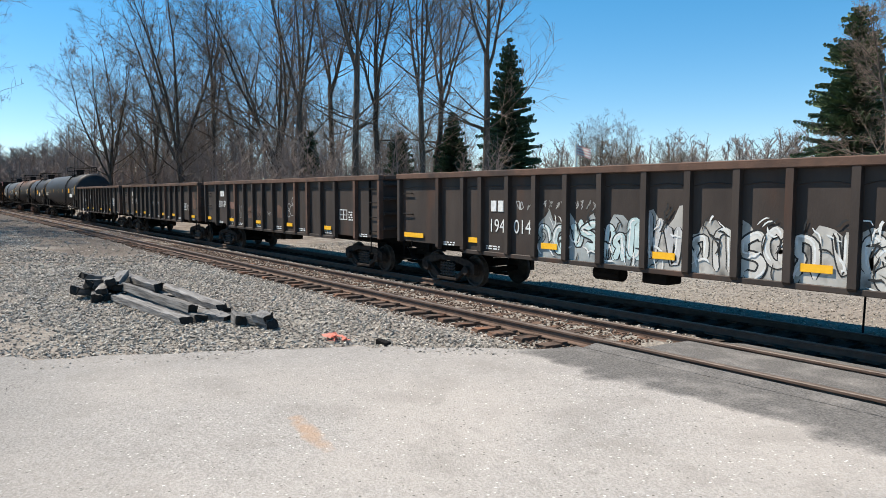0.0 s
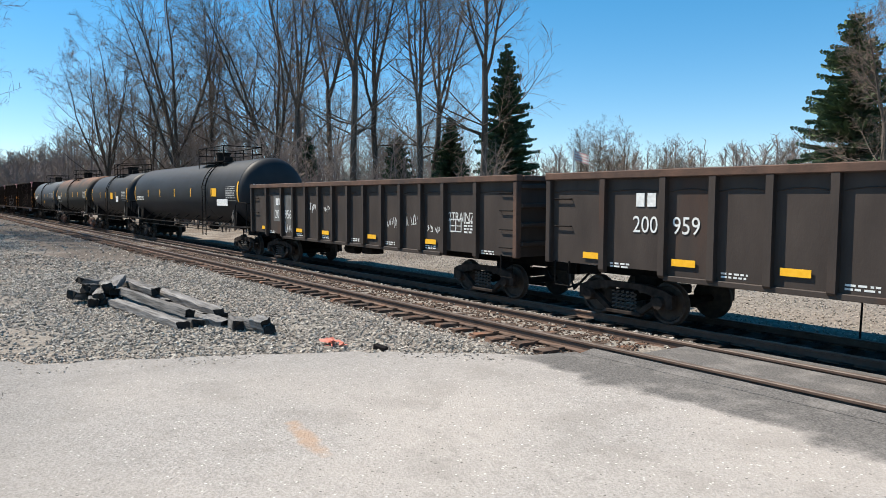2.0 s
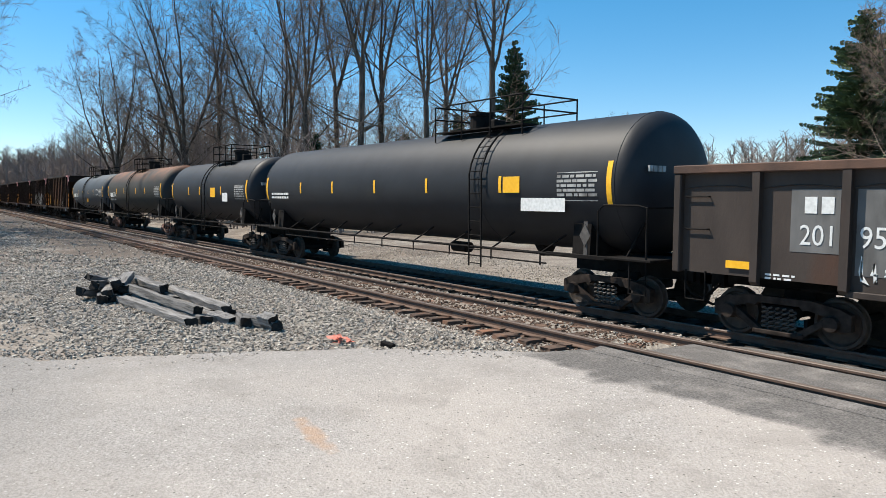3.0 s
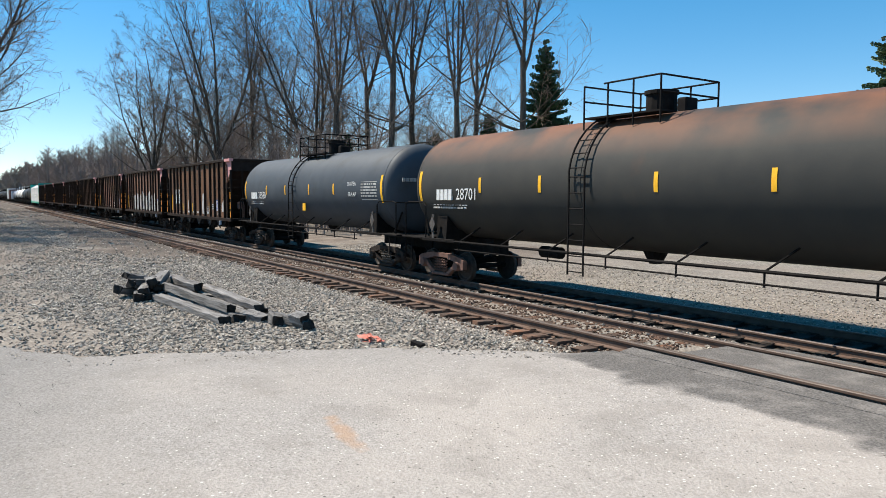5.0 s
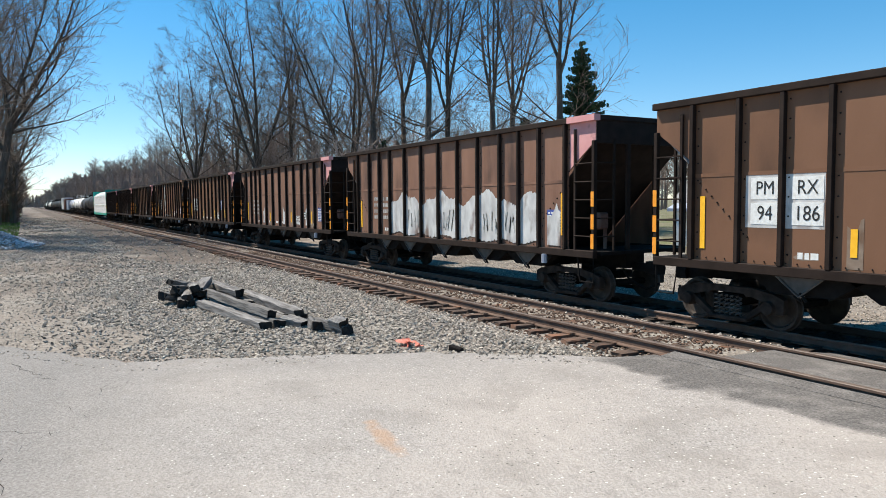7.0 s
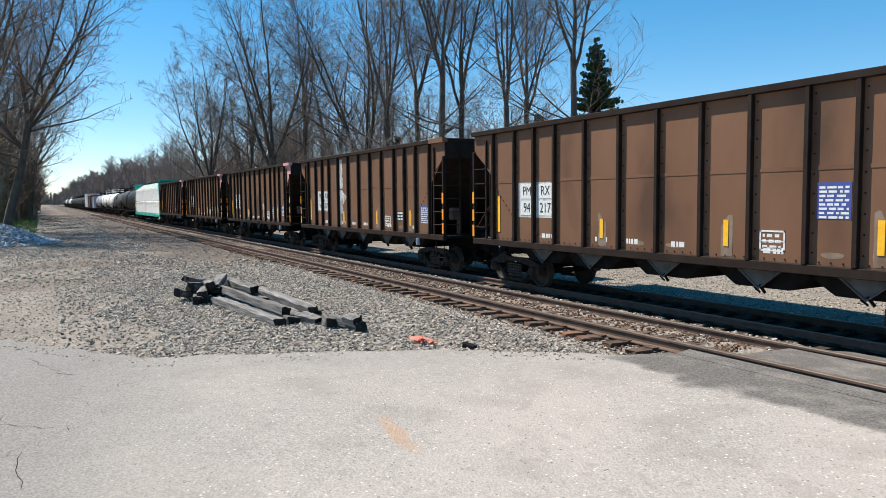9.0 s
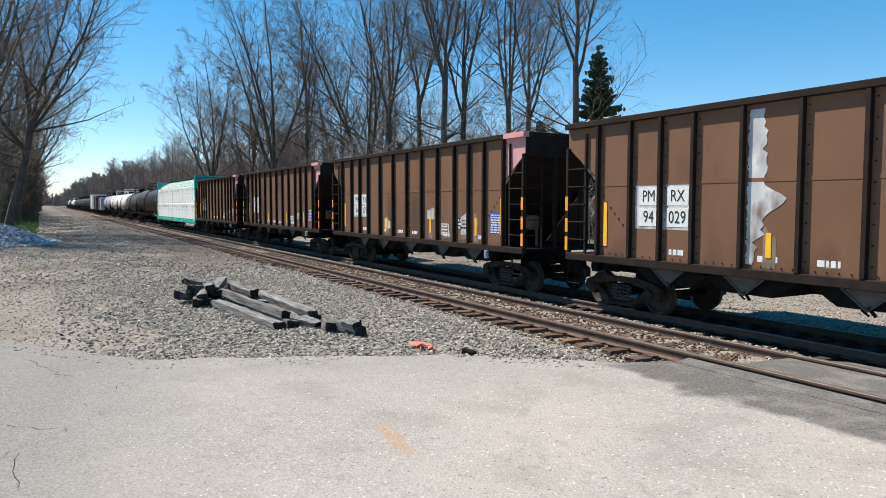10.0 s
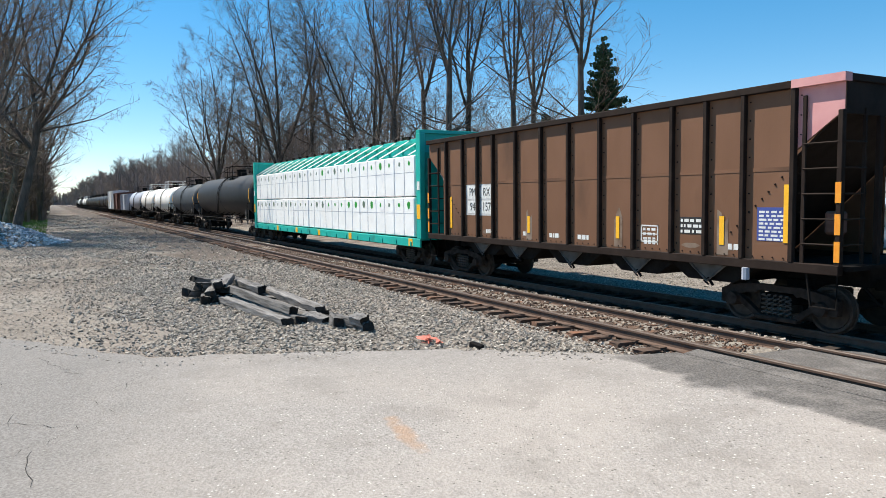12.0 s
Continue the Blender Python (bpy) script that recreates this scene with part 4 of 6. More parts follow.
    for k in range(60):
        g.lathe_y([(y - 0.015, 0.012), (y, 0.016)], -h + cut + 0.1 + k * (L - 2 * cut - 0.2) / 59, bot + 0.05, 5)
    tagged(part("rivets", g, "hop_frame", car), kind="stuff")
    CARS.append((car, mid))
    return car, xs, y


def tank_car(mid, length, label, paint, radius=1.50, top=4.24, marks="white", number="", ladder_at=0.0, seed=1, trucks="truck", strips=(), fine=True, top_deck=(-0.15, 2.4, 1.2)):
    car = tagged(new("tank_car"), label, "train car", "tank cars of the train")
    h = length / 2 - 0.62
    cz = top - radius
    dome = []
    for k in range(9):
        a = math.pi / 2 * k / 8
        dome.append((0.5 * math.sin(a), radius * math.cos(a) ** 0.62 if k < 8 else 0.04))
    body = h - 0.5
    prof = [(-body - x, rr) for x, rr in dome[::-1]] + [(body + x, rr) for x, rr in dome]
    t = part("tank", Geo().lathe_x(prof, 0, cz, 48), paint, car)
    smooth_angle(t, 50)
    r = random.Random(seed)

    def on_side(z):
        return -math.sqrt(max(0.01, radius ** 2 - (z - cz) ** 2))

    def arc_strip(x, z0, z1, w):
        g = Geo()
        n = 7
        pts = []
        for k in range(n + 1):
            z = z0 + (z1 - z0) * k / n
            pts += [(x - w / 2, on_side(z) - 0.008, z), (x + w / 2, on_side(z) - 0.008, z)]
        g.add(pts, [(2 * k, 2 * k + 1, 2 * k + 3, 2 * k + 2) for k in range(n)])
        return g

    for s in (-1, 1):
        part("end_reflector", arc_strip(s * (body - 0.12), cz - 0.48, cz + 0.44, 0.13), "yellow", car, "yellow reflective strip")
        part("weld_band", Geo().lathe_x([(s * body - 0.02, radius), (s * body - 0.015, radius + 0.006), (s * body + 0.015, radius + 0.006), (s * body + 0.02, radius)], 0, cz, 48), paint, car)
    for x in strips:
        part("side_reflector", arc_strip(x, cz - 0.2, cz + 0.2, 0.10), "yellow", car, "yellow reflective strip")
    # under frame: stub sills, side rods, braces
    for s in (-1, 1):
        xs0 = s * (body - 1.0)
        part("centre_sill", Geo().box(*sorted((s * (h - 2.6), s * (h + 0.55))), -0.28, 0.28, 0.78, 1.25), "steel", car)
        part("side_sill", Geo().box(*sorted((s * (h - 2.4), s * (h - 0.7))), -HALF_W + 0.03, -HALF_W + 0.12, 1.16, 1.25, 0.01), "steel", car)
        part("saddle", Geo().prism_x([(-1.35, 1.22), (1.35, 1.22), (1.3, 1.9), (0.9, 1.5), (0, 1.28), (-0.9, 1.5), (-1.3, 1.9)], xs0 - 0.25, xs0 + 0.25), "steel", car)
        part("platform", Geo().box(*sorted((s * (h - 0.7), s * (h + 0.45))), -HALF_W + 0.02, HALF_W - 0.02, 1.20, 1.25, 0.01), "steel", car)
        coupler(car, s * (h + 0.35), s)
        truck(car, s * (h - 1.05), trucks)
        g = Geo().tube([(s * (h - 0.9), -HALF_W + 0.05, 1.22), (s * (h - 0.9), -HALF_W + 0.05, 2.18), (s * (h - 0.75), -HALF_W + 0.05, 2.3), (s * (h + 0.1), -HALF_W + 0.05, 2.3), (s * (h + 0.3), -HALF_W + 0.08, 2.26), (s * (h + 0.3), -HALF_W + 0.08, 1.22)], 0.022, 6)
        g.tube([(s * (h + 0.3), -HALF_W + 0.08, 2.26), (s * (h + 0.3), HALF_W - 0.08, 2.26), (s * (h + 0.3), HALF_W - 0.08, 1.22)], 0.022, 6)
        part("handrail", g, "steel", car)
        part("brace", Geo().tube([(s * (h - 0.45), -1.1, 1.25), (s * (h - 0.1), -1.0, 1.95)], 0.03, 5), "steel", car)
        part("step", Geo().tube([(s * (h + 0.3), -HALF_W + 0.08, 1.2), (s * (h + 0.3), -HALF_W + 0.08, 0.55), (s * (h - 0.1), -HALF_W + 0.08, 0.55), (s * (h - 0.1), -HALF_W + 0.08, 1.2)], 0.022, 5), "steel", car)
        x = s * (body - 0.75)
        part("placard_holder", Geo().prism([(x - 0.15, 1.66), (x, 1.42), (x + 0.15, 1.66), (x, 1.9)], -HALF_W + 0.04, -HALF_W + 0.06).box(x - 0.05, x + 0.05, -HALF_W + 0.065, -HALF_W + 0.085, 1.25, 1.95), "spring", car)
    part("side_rod", Geo().tube([(-h + 1.7, -HALF_W + 0.06, 1.2), (h - 1.7, -HALF_W + 0.06, 1.2)], 0.035, 6).tube([(-h + 2.4, -HALF_W + 0.06, 0.98), (h - 2.4, -HALF_W + 0.06, 0.98)], 0.02, 5), "steel", car)
    g = Geo()
    n = int(length / 2.2)
    for k in range(n):
        x = -h + 2.6 + (2 * h - 5.2) * k / (n - 1)
        g.tube([(x, -HALF_W + 0.06, 1.22), (x, -HALF_W + 0.06, 0.93)], 0.02, 5)
        g.tube([(x, -HALF_W + 0.1, 1.22), (x + 0.32, on_side(1.6) + 0.02, 1.62)], 0.022, 5)
    tagged(part("rod_bracket", g, "steel", car), kind="stuff")
    part("outlet_valve", Geo().tube([(ladder_at + 0.9, 0, cz - radius + 0.05), (ladder_at + 0.9, 0, 0.98)], [0.3, 0.14], 12), "steel", car)
    part("air_tank", Geo().tube([(ladder_at - 2.4, -0.4, 1.05), (ladder_at - 1.7, -0.4, 1.05)], 0.15, 10), "steel", car)
    # ladder, dome and top platform
    lx = ladder_at
    rails = Geo()
    for dx in (-0.24, 0.24):
        pts = [(lx + dx, -HALF_W - 0.04, 0.72), (lx + dx, -HALF_W - 0.04, cz)]
        for k in range(1, 9):
            a = math.radians(180 - 9.5 * k)
            pts.append((lx + dx, (radius + 0.10) * math.cos(a), cz + (radius + 0.10) * math.sin(a)))
        rails.tube(pts, 0.024, 5)
    for k in range(7):
        z = 0.8 + k * 0.35
        rails.tube([(lx - 0.24, -HALF_W - 0.04, z), (lx + 0.24, -HALF_W - 0.04, z)], 0.014, 5)
    for k in range(1, 7):
        a = math.radians(180 - 12 * k)
        yy, zz = (radius + 0.1) * math.cos(a), cz + (radius + 0.1) * math.sin(a)
        rails.tube([(lx - 0.24, yy, zz), (lx + 0.24, yy, zz)], 0.014, 5)
    part("ladder", rails, "steel", car)
    part("band", Geo().lathe_x([(lx - 0.05, radius), (lx - 0.04, radius + 0.012), (lx + 0.04, radius + 0.012), (lx + 0.05, radius)], 0, cz, 48), paint, car)
    da, db, dm = (lx + q for q in top_deck)
    part("manway", Geo().tube([(dm, 0, top - 0.1), (dm, 0, top + 0.42)], 0.33, 16).tube([(dm, 0, top + 0.42), (dm, 0, top + 0.5)], 0.37, 16), "steel", car)
    part("safety_valve", Geo().box(dm + 0.55, dm + 0.8, -0.2, 0.2, top - 0.1, top + 0.28, 0.03), "steel", car)
    for yy in (-0.95, 0.45):
        part("top_walkway", Geo().box(da, db, yy, yy + 0.5, top - 0.06, top - 0.02), "steel", car)
    g = Geo()
    for yy in (-0.95, 0.95):
        for q in range(4):
            x = da + (db - da) * q / 3
            g.tube([(x, yy, top - 0.3), (x, yy, top + 0.68)], 0.022, 5)
        for z in (top + 0.34, top + 0.68) if yy > 0 else (top + 0.68,):
            g.tube([(da if yy > 0 else da + 0.6, yy, z), (db, yy, z)], 0.022, 5)
    for x in (da, db):
        for z in (top + 0.34, top + 0.68):
            g.tube([(x, -0.95, z), (x, 0.95, z)], 0.022, 5)
    tagged(part("top_railing", g, "steel" if paint != "tank_white" else "tank_white", car), kind="stuff")
    if fine:
        yy = on_side(cz) - 0.006
        g = Geo()
        x0 = body - 1.58
        for q in range(7):
            z = cz + 0.22 - q * 0.1
            if q in (0, 6):
                g.add([(x0, on_side(z) - 0.006, z), (x0 + 1.15, on_side(z) - 0.006, z), (x0 + 1.15, on_side(z + 0.02) - 0.006, z + 0.02), (x0, on_side(z + 0.02) - 0.006, z + 0.02)], [(0, 1, 2, 3)])
            else:
                px = x0
                while px < x0 + 1.1:
                    w = r.uniform(0.08, 0.26)
                    w = min(w, x0 + 1.15 - px)
                    g.add([(px, on_side(z) - 0.006, z), (px + w, on_side(z) - 0.006, z), (px + w, on_side(z + 0.06) - 0.006, z + 0.06), (px, on_side(z + 0.06) - 0.006, z + 0.06)], [(0, 1, 2, 3)])
                    px += w + r.uniform(0.02, 0.06)
        part("data_panel", g, "grey_paint", car)
        if number:
            g = Geo()
            for q in range(4):
                x = -body + 1.02 + q * 0.20
                g.box(x, x + 0.15, yy - 0.004, yy + 0.05, cz - 0.40, cz - 0.10)
            part("company_mark", g, "white", car)
            lettering(number, 0.44, -body + 2.48, yy - 0.003, cz - 0.25, "white", car, 0.9)
            tagged(part("stencil", bars(2, 1.7, 0.09, -body + 0.7, on_side(cz - 0.55) - 0.006, cz - 0.55, r, Geo()), "grey_paint", car), kind="stuff")
        g = Geo()
        for q in range(4):
            g.box(body + 0.47, body + 0.512, -1.05 + q * 0.14, -0.95 + q * 0.14, cz + 0.22, cz + 0.34)
        part("end_mark", g, "grey_paint", car)
    CARS.append((car, mid))
    return car, body, cz, on_side


def box_car(mid, label, paint, top=4.5, length=16.0):
    car = tagged(new("box_car"), label, "train car", "box cars of the train")
    h = length / 2 - 0.7
    part("body", Geo().box(-h, h, -HALF_W + 0.05, HALF_W - 0.05, 1.1, top - 0.1, 0.02), paint, car)
    part("roof", Geo().prism_x([(-HALF_W, top - 0.12), (HALF_W, top - 0.12), (HALF_W, top - 0.05), (0, top + 0.06), (-HALF_W, top - 0.05)], -h - 0.05, h + 0.05), paint, car)
    me0 = Geo().box(-0.05, 0.05, -HALF_W - 0.02, -HALF_W + 0.05, 1.1, top - 0.12, 0.01).mesh("side_rib")
    for k in range(14):
        o = part("side_rib", shared(me0, paint), paint, car)
        o.location.x = -h + 0.3 + k * (2 * h - 0.6) / 13
    part("door", Geo().box(-1.5, 1.5, -HALF_W - 0.06, -HALF_W - 0.021, 1.15, top - 0.2, 0.01), paint, car)
    for s in (-1, 1):
        coupler(car, s * (h - 0.1), s)
        truck(car, s * (h - 1.6), fine=False)
    part("side_sill", Geo().box(-h, h, -HALF_W + 0.04, HALF_W - 0.04, 0.95, 1.1), "steel", car)
    CARS.append((car, mid))
    return car


PACKS = []


def centre_beam(mid, label):
    L, deck, top = 22.7, 1.06, 4.80
    car = tagged(new("centre_beam_car"), label, "train car")
    h = L / 2
    part("deck", Geo().box(-h, h, -HALF_W + 0.02, HALF_W - 0.02, deck - 0.06, deck), "teal", car)
    for s in (-1, 1):
        part("side_sill", Geo().box(-h, h, *sorted((s * HALF_W, s * (HALF_W - 0.06))), deck - 0.3, deck - 0.01, 0.01), "teal", car)
        x = s * (h - 0.12)
        for y in (-HALF_W + 0.12, HALF_W - 0.12):
            part("end_post", Geo().box(x - 0.16, x + 0.16, y - 0.1, y + 0.1, deck, top - 0.1, 0.015), "teal", car)
        part("end_beam", Geo().box(x - 0.14, x + 0.14, -HALF_W + 0.02, HALF_W - 0.02, top - 0.1, top + 0.02, 0.01), "teal", car)
        part("bulkhead", Geo().box(x - 0.04, x + 0.04, -HALF_W + 0.22, HALF_W - 0.22, deck, top - 0.1), "teal", car)
        g = Geo()
        for k in range(9):
            z = deck + 0.2 + k * 0.4
            g.tube([(x + s * 0.14, -HALF_W + 0.2, z), (x + s * 0.14, -HALF_W + 0.75, z)], 0.018, 5)
        part("end_ladder", g, "teal", car)
        part("post_mark", Geo().box(x - 0.13, x + 0.13, -HALF_W + 0.012, -HALF_W + 0.019, 1.75, 2.25), "yellow", car)
        part("post_plate", Geo().box(x - 0.1, x + 0.1, -HALF_W + 0.012, -HALF_W + 0.019, 2.75, 3.05), "white", car)
        coupler(car, s * (h - 0.1), s)
        truck(car, s * (h - 1.75))
    part("top_chord", Geo().box(-h + 0.2, h - 0.2, -0.32, 0.32, top - 0.2, top - 0.04, 0.02), "teal", car)
    part("centre_wall", Geo().box(-h + 0.2, h - 0.2, -0.06, 0.06, deck, top - 0.2), "teal", car)
    winch = Geo()
    n = 18
    for k in range(n):
        x = -h + 0.7 + k * (2 * h - 1.4) / (n - 1)
        part("strap", Geo().tube([(x, -0.3, top - 0.08), (x - 0.35, -HALF_W + 0.09, 4.0)], 0.022, 4), "tank_white", car)
        winch.box(x - 0.06, x + 0.06, -0.38, -0.26, top - 0.06, top + 0.06)
        part("diagonal_brace", Geo().tube([(x, -0.1, top - 0.15), (x + 0.5, -0.1, 3.4)], 0.04, 5), "teal", car)
        part("stake_pocket", Geo().box(x - 0.05, x + 0.05, -HALF_W - 0.03, -HALF_W, deck - 0.28, deck - 0.12), "teal", car)
    tagged(part("winch", winch, "truck", car), kind="stuff")
    g = Geo()
    for x in (-h + 5, -h + 8.5, -h + 12, -h + 16, h - 0.9):
        g.box(x, x + 0.32, -HALF_W - 0.008, -HALF_W - 0.001, deck - 0.28, deck - 0.02)
    part("reflector", g, "yellow", car)
    part("centre_sill", Geo().box(-h + 0.4, h - 0.4, -0.3, 0.3, 0.55, deck - 0.06), "steel", car)
    CARS.append((car, mid))
    # wrapped packs, two high, both sides
    r = random.Random(5)
    cols = 13
    w = (L - 1.0) / cols
    for side in (-1, 1):
        for c in range(cols):
            for row in range(2):
                z0, z1 = ((deck + 0.04, 2.50), (2.54, 3.98))[row]
                x = -h + 0.5 + (c + 0.5) * w
                j = r.uniform(-0.02, 0.02)
                p = tagged(new("lumber_pack"), "white plastic-wrapped lumber pack strapped on the car", "lumber pack", "lumber packs on the train car")
                part("wrapping", Geo().box(-w / 2 + 0.012, w / 2 - 0.012, *sorted((side * 0.09, side * (HALF_W - 0.06 + j))), z0, z1, 0.035), "wrap", p)
                if side < 0:
                    yy = -(HALF_W - 0.06 + j) - 0.004
                    for q in (-0.24, 0.24):
                        d = Geo()
                        cx, cz2, rad = q * w, z1 - 0.27, 0.09 if r.random() < 0.7 else 0.15
                        d.add([(cx + rad * math.cos(a * 0.6283) * r.uniform(0.7, 1), yy, cz2 + rad * 1.15 * math.sin(a * 0.6283) * r.uniform(0.7, 1)) for a in range(10)], [tuple(range(10))])
                        part("printed_mark", d, "green" if c > 6 and r.random() < 0.6 else "dark_green", p)
                    part("band", Geo().box(-0.018, 0.018, yy - 0.002, yy + 0.02, z0 + 0.03, z1 - 0.03).box(-w / 2 + 0.02, w / 2 - 0.02, yy - 0.001, yy + 0.02, (z0 + z1) / 2 + 0.12, (z0 + z1) / 2 + 0.135), "tank_grey", p)
                PACKS.append((p, mid, x))
    return car


# ---- the train, from its head; places are at the start of the clip ----
car, ed, yy = gondola(-17.1 + 8.05, ("194", "014"), "dark weathered gondola car with large pale graffiti along its side", 11, (0, 2, 5, 8, 11), at=3)
for k in range(5, 8):
    graffiti(car, ed[k] + 0.08, ed[k + 1] - 0.08, 1.05, 2.12, yy - 0.008, 4 + k, "cyan_paint")
graffiti(car, ed[8] + 0.05, ed[9] - 0.1, 1.05, 2.3, yy - 0.008, 14, "silver")
for k in range(9, 14):
    graffiti(car, ed[k] + 0.08, ed[k + 1] - 0.08, 1.02, 2.08, yy - 0.008, 20 + k, "pale_paint")
for k in range(4, 7):
    tag_line(car, ed[k] + 0.2, ed[k + 1] - 0.2, 2.1, 2.35, yy, 60 + k)

car, ed, yy = gondola(-34.25 + 8.05, ("210184", ""), "dark brown gondola car with small white chalk tags", 12, (0, 2, 5, 8, 11))
tag_line(car, ed[2] + 0.12, ed[3] - 0.3, 1.08, 1.5, yy, 7, "white", 0.05)
tag_line(car, ed[3] + 0.3, ed[3] + 0.6, 1.35, 2.0, yy, 8, "grey_paint", 0.035)
for k, (a, b) in {4: (1.55, 1.75), 5: (1.55, 1.7), 6: (1.6, 1.78)}.items():
    tag_line(car, ed[k] + 0.3, ed[k] + 0.7, a, b, yy, 70 + k, "grey_paint", 0.03)
for a, b, q in ((0.35, 2.0, 0.12), (0.62, 1.85, 0.22), (0.3, 1.72, 0.14), (0.75, 2.2, 0.16)):
    loop = Geo().ribbon([(ed[8] + a + q * math.cos(u * 0.6), b + q * 0.9 * math.sin(u * 0.6)) for u in range(11)], 0.03, yy - 0.003)
    tagged(part("sprayed_tag", loop, "grey_paint", car), kind="stuff")
patch(car, "rust_patch", [(ed[2] + 0.12, 1.82), (ed[2] + 0.65, 1.8), (ed[2] + 0.66, 2.1), (ed[2] + 0.12, 2.12)], yy, "truck_rust", "rust-brown repaint patch")
rg = random.Random(18)
for k in (4, 5, 7):
    patch(car, "rust_patch", rough_patch(ed[k] + 0.25, ed[k] + 0.7, 1.45 + 0.1 * (k % 2), 2.1, rg, 0.1), yy + 0.002, "gon_rust", "rust-red patch")

car, ed, yy = gondola(-51.4 + 8.05, ("200", "959"), "dark weathered gondola car with thin pale scrawls", 13, (0, 2, 4, 8, 10, 13))
tag_line(car, ed[6] + 0.1, ed[8] - 0.1, 1.75, 2.1, yy, 9, "grey_paint", 0.035)
tag_line(car, ed[8] + 0.5, ed[9] - 0.5, 1.7, 2.3, yy, 19, "grey_paint", 0.03)

r = random.Random(17)
patch(car, "rust_patch", rough_patch(ed[13] + 0.35, ed[13] + 0.8, 1.7, 2.4, r, 0.1), yy, "gon_rust", "rust-red patch")

car, ed, yy = gondola(-68.5 + 8.05, ("201", "956"), "dark weathered gondola car with white tags and framed notice", 15, (0, 3, 5, 8, 11))
tag_line(car, ed[2] + 0.15, ed[3] - 0.3, 1.12, 1.6, yy - 0.006, 29, "white", 0.045)
for k, (a, b) in {4: (1.95, 2.35), 5: (2.0, 2.25), 9: (1.6, 1.95), 10: (1.7, 2.05), 11: (1.55, 1.8)}.items():
    tag_line(car, ed[k] + 0.2, ed[k + 1] - 0.15, a, b, yy, 30 + k, "white", 0.035)
part("number_ground", plate(ed[1] + 0.55, ed[2] - 0.12, 1.6, 2.6, yy), "gon_patch", car)
part("number_ground", plate(ed[2] + 0.12, ed[3] - 0.3, 1.3, 2.6, yy), "gon_patch", car)
lettering("2TRAINZ", 0.34, ed[12] + 0.68, yy - 0.006, 2.0, "white", car, 0.78)

car, body, cz, on_side = tank_car(-78.97, 20.2, "long black tank car with yellow strips and white placard", "tank_black", 1.52, 4.28, ladder_at=4.65, seed=21, top_deck=(-2.6, 1.0, -1.7), strips=(-5.7, -3.2, -0.4, 2.4, 5.5))
part("yellow_notice", plate(5.62, 6.2, cz - 0.2, cz + 0.18, on_side(cz) - 0.004), "yellow", car)
part("white_placard", plate(6.25, 7.65, cz - 0.62, cz - 0.32, on_side(cz - 0.33) - 0.03), "white", car)
tagged(part("stencil", bars(2, 1.6, 0.14, -body + 0.6, on_side(cz) - 0.006, cz - 0.25, random.Random(2), Geo()), "white", car), kind="stuff")

car, body, cz, on_side = tank_car(-95.9, 13.8, "short glossy black tank car with yellow notices", "tank_black", 1.5, 4.2, ladder_at=0.0, seed=22, strips=(-2.6, -0.8, 2.4))
part("yellow_notice", plate(0.9, 1.6, cz - 0.3, cz + 0.15, on_side(cz) - 0.004), "yellow", car)
part("white_placard", plate(2.6, 3.3, cz - 0.5, cz - 0.1, on_side(cz - 0.3) - 0.03), "white", car)

tank_car(-111.45, 17.3, "black tank car with rust-red staining and rusty trucks", "tank_rust", 1.52, 4.28, number="28701", ladder_at=-0.8, seed=23, trucks="truck_rust", strips=(-4.45, -2.1, 1.3, 3.75), top_deck=(-0.45, 1.7, 0.95))
car, body, cz, on_side = tank_car(-128.2, 16.24, "grey-blue tank car with yellow strips and white stencils", "tank_blue", 1.5, 4.22, number="33580", ladder_at=-0.8, seed=24, strips=(-3.95, -1.65, 0.9, 3.2), top_deck=(-0.45, 2.1, 1.15))
part("yellow_notice", plate(0.05, 0.35, cz - 0.85, cz - 0.55, on_side(cz - 0.6) - 0.03), "yellow", car)
lettering("08 075A", 0.2, body - 2.3, on_side(cz + 0.2) - 0.01, cz + 0.17, "white", car)
lettering("FRA.AP", 0.2, body - 2.25, on_side(cz) - 0.004, cz - 0.2, "white", car)

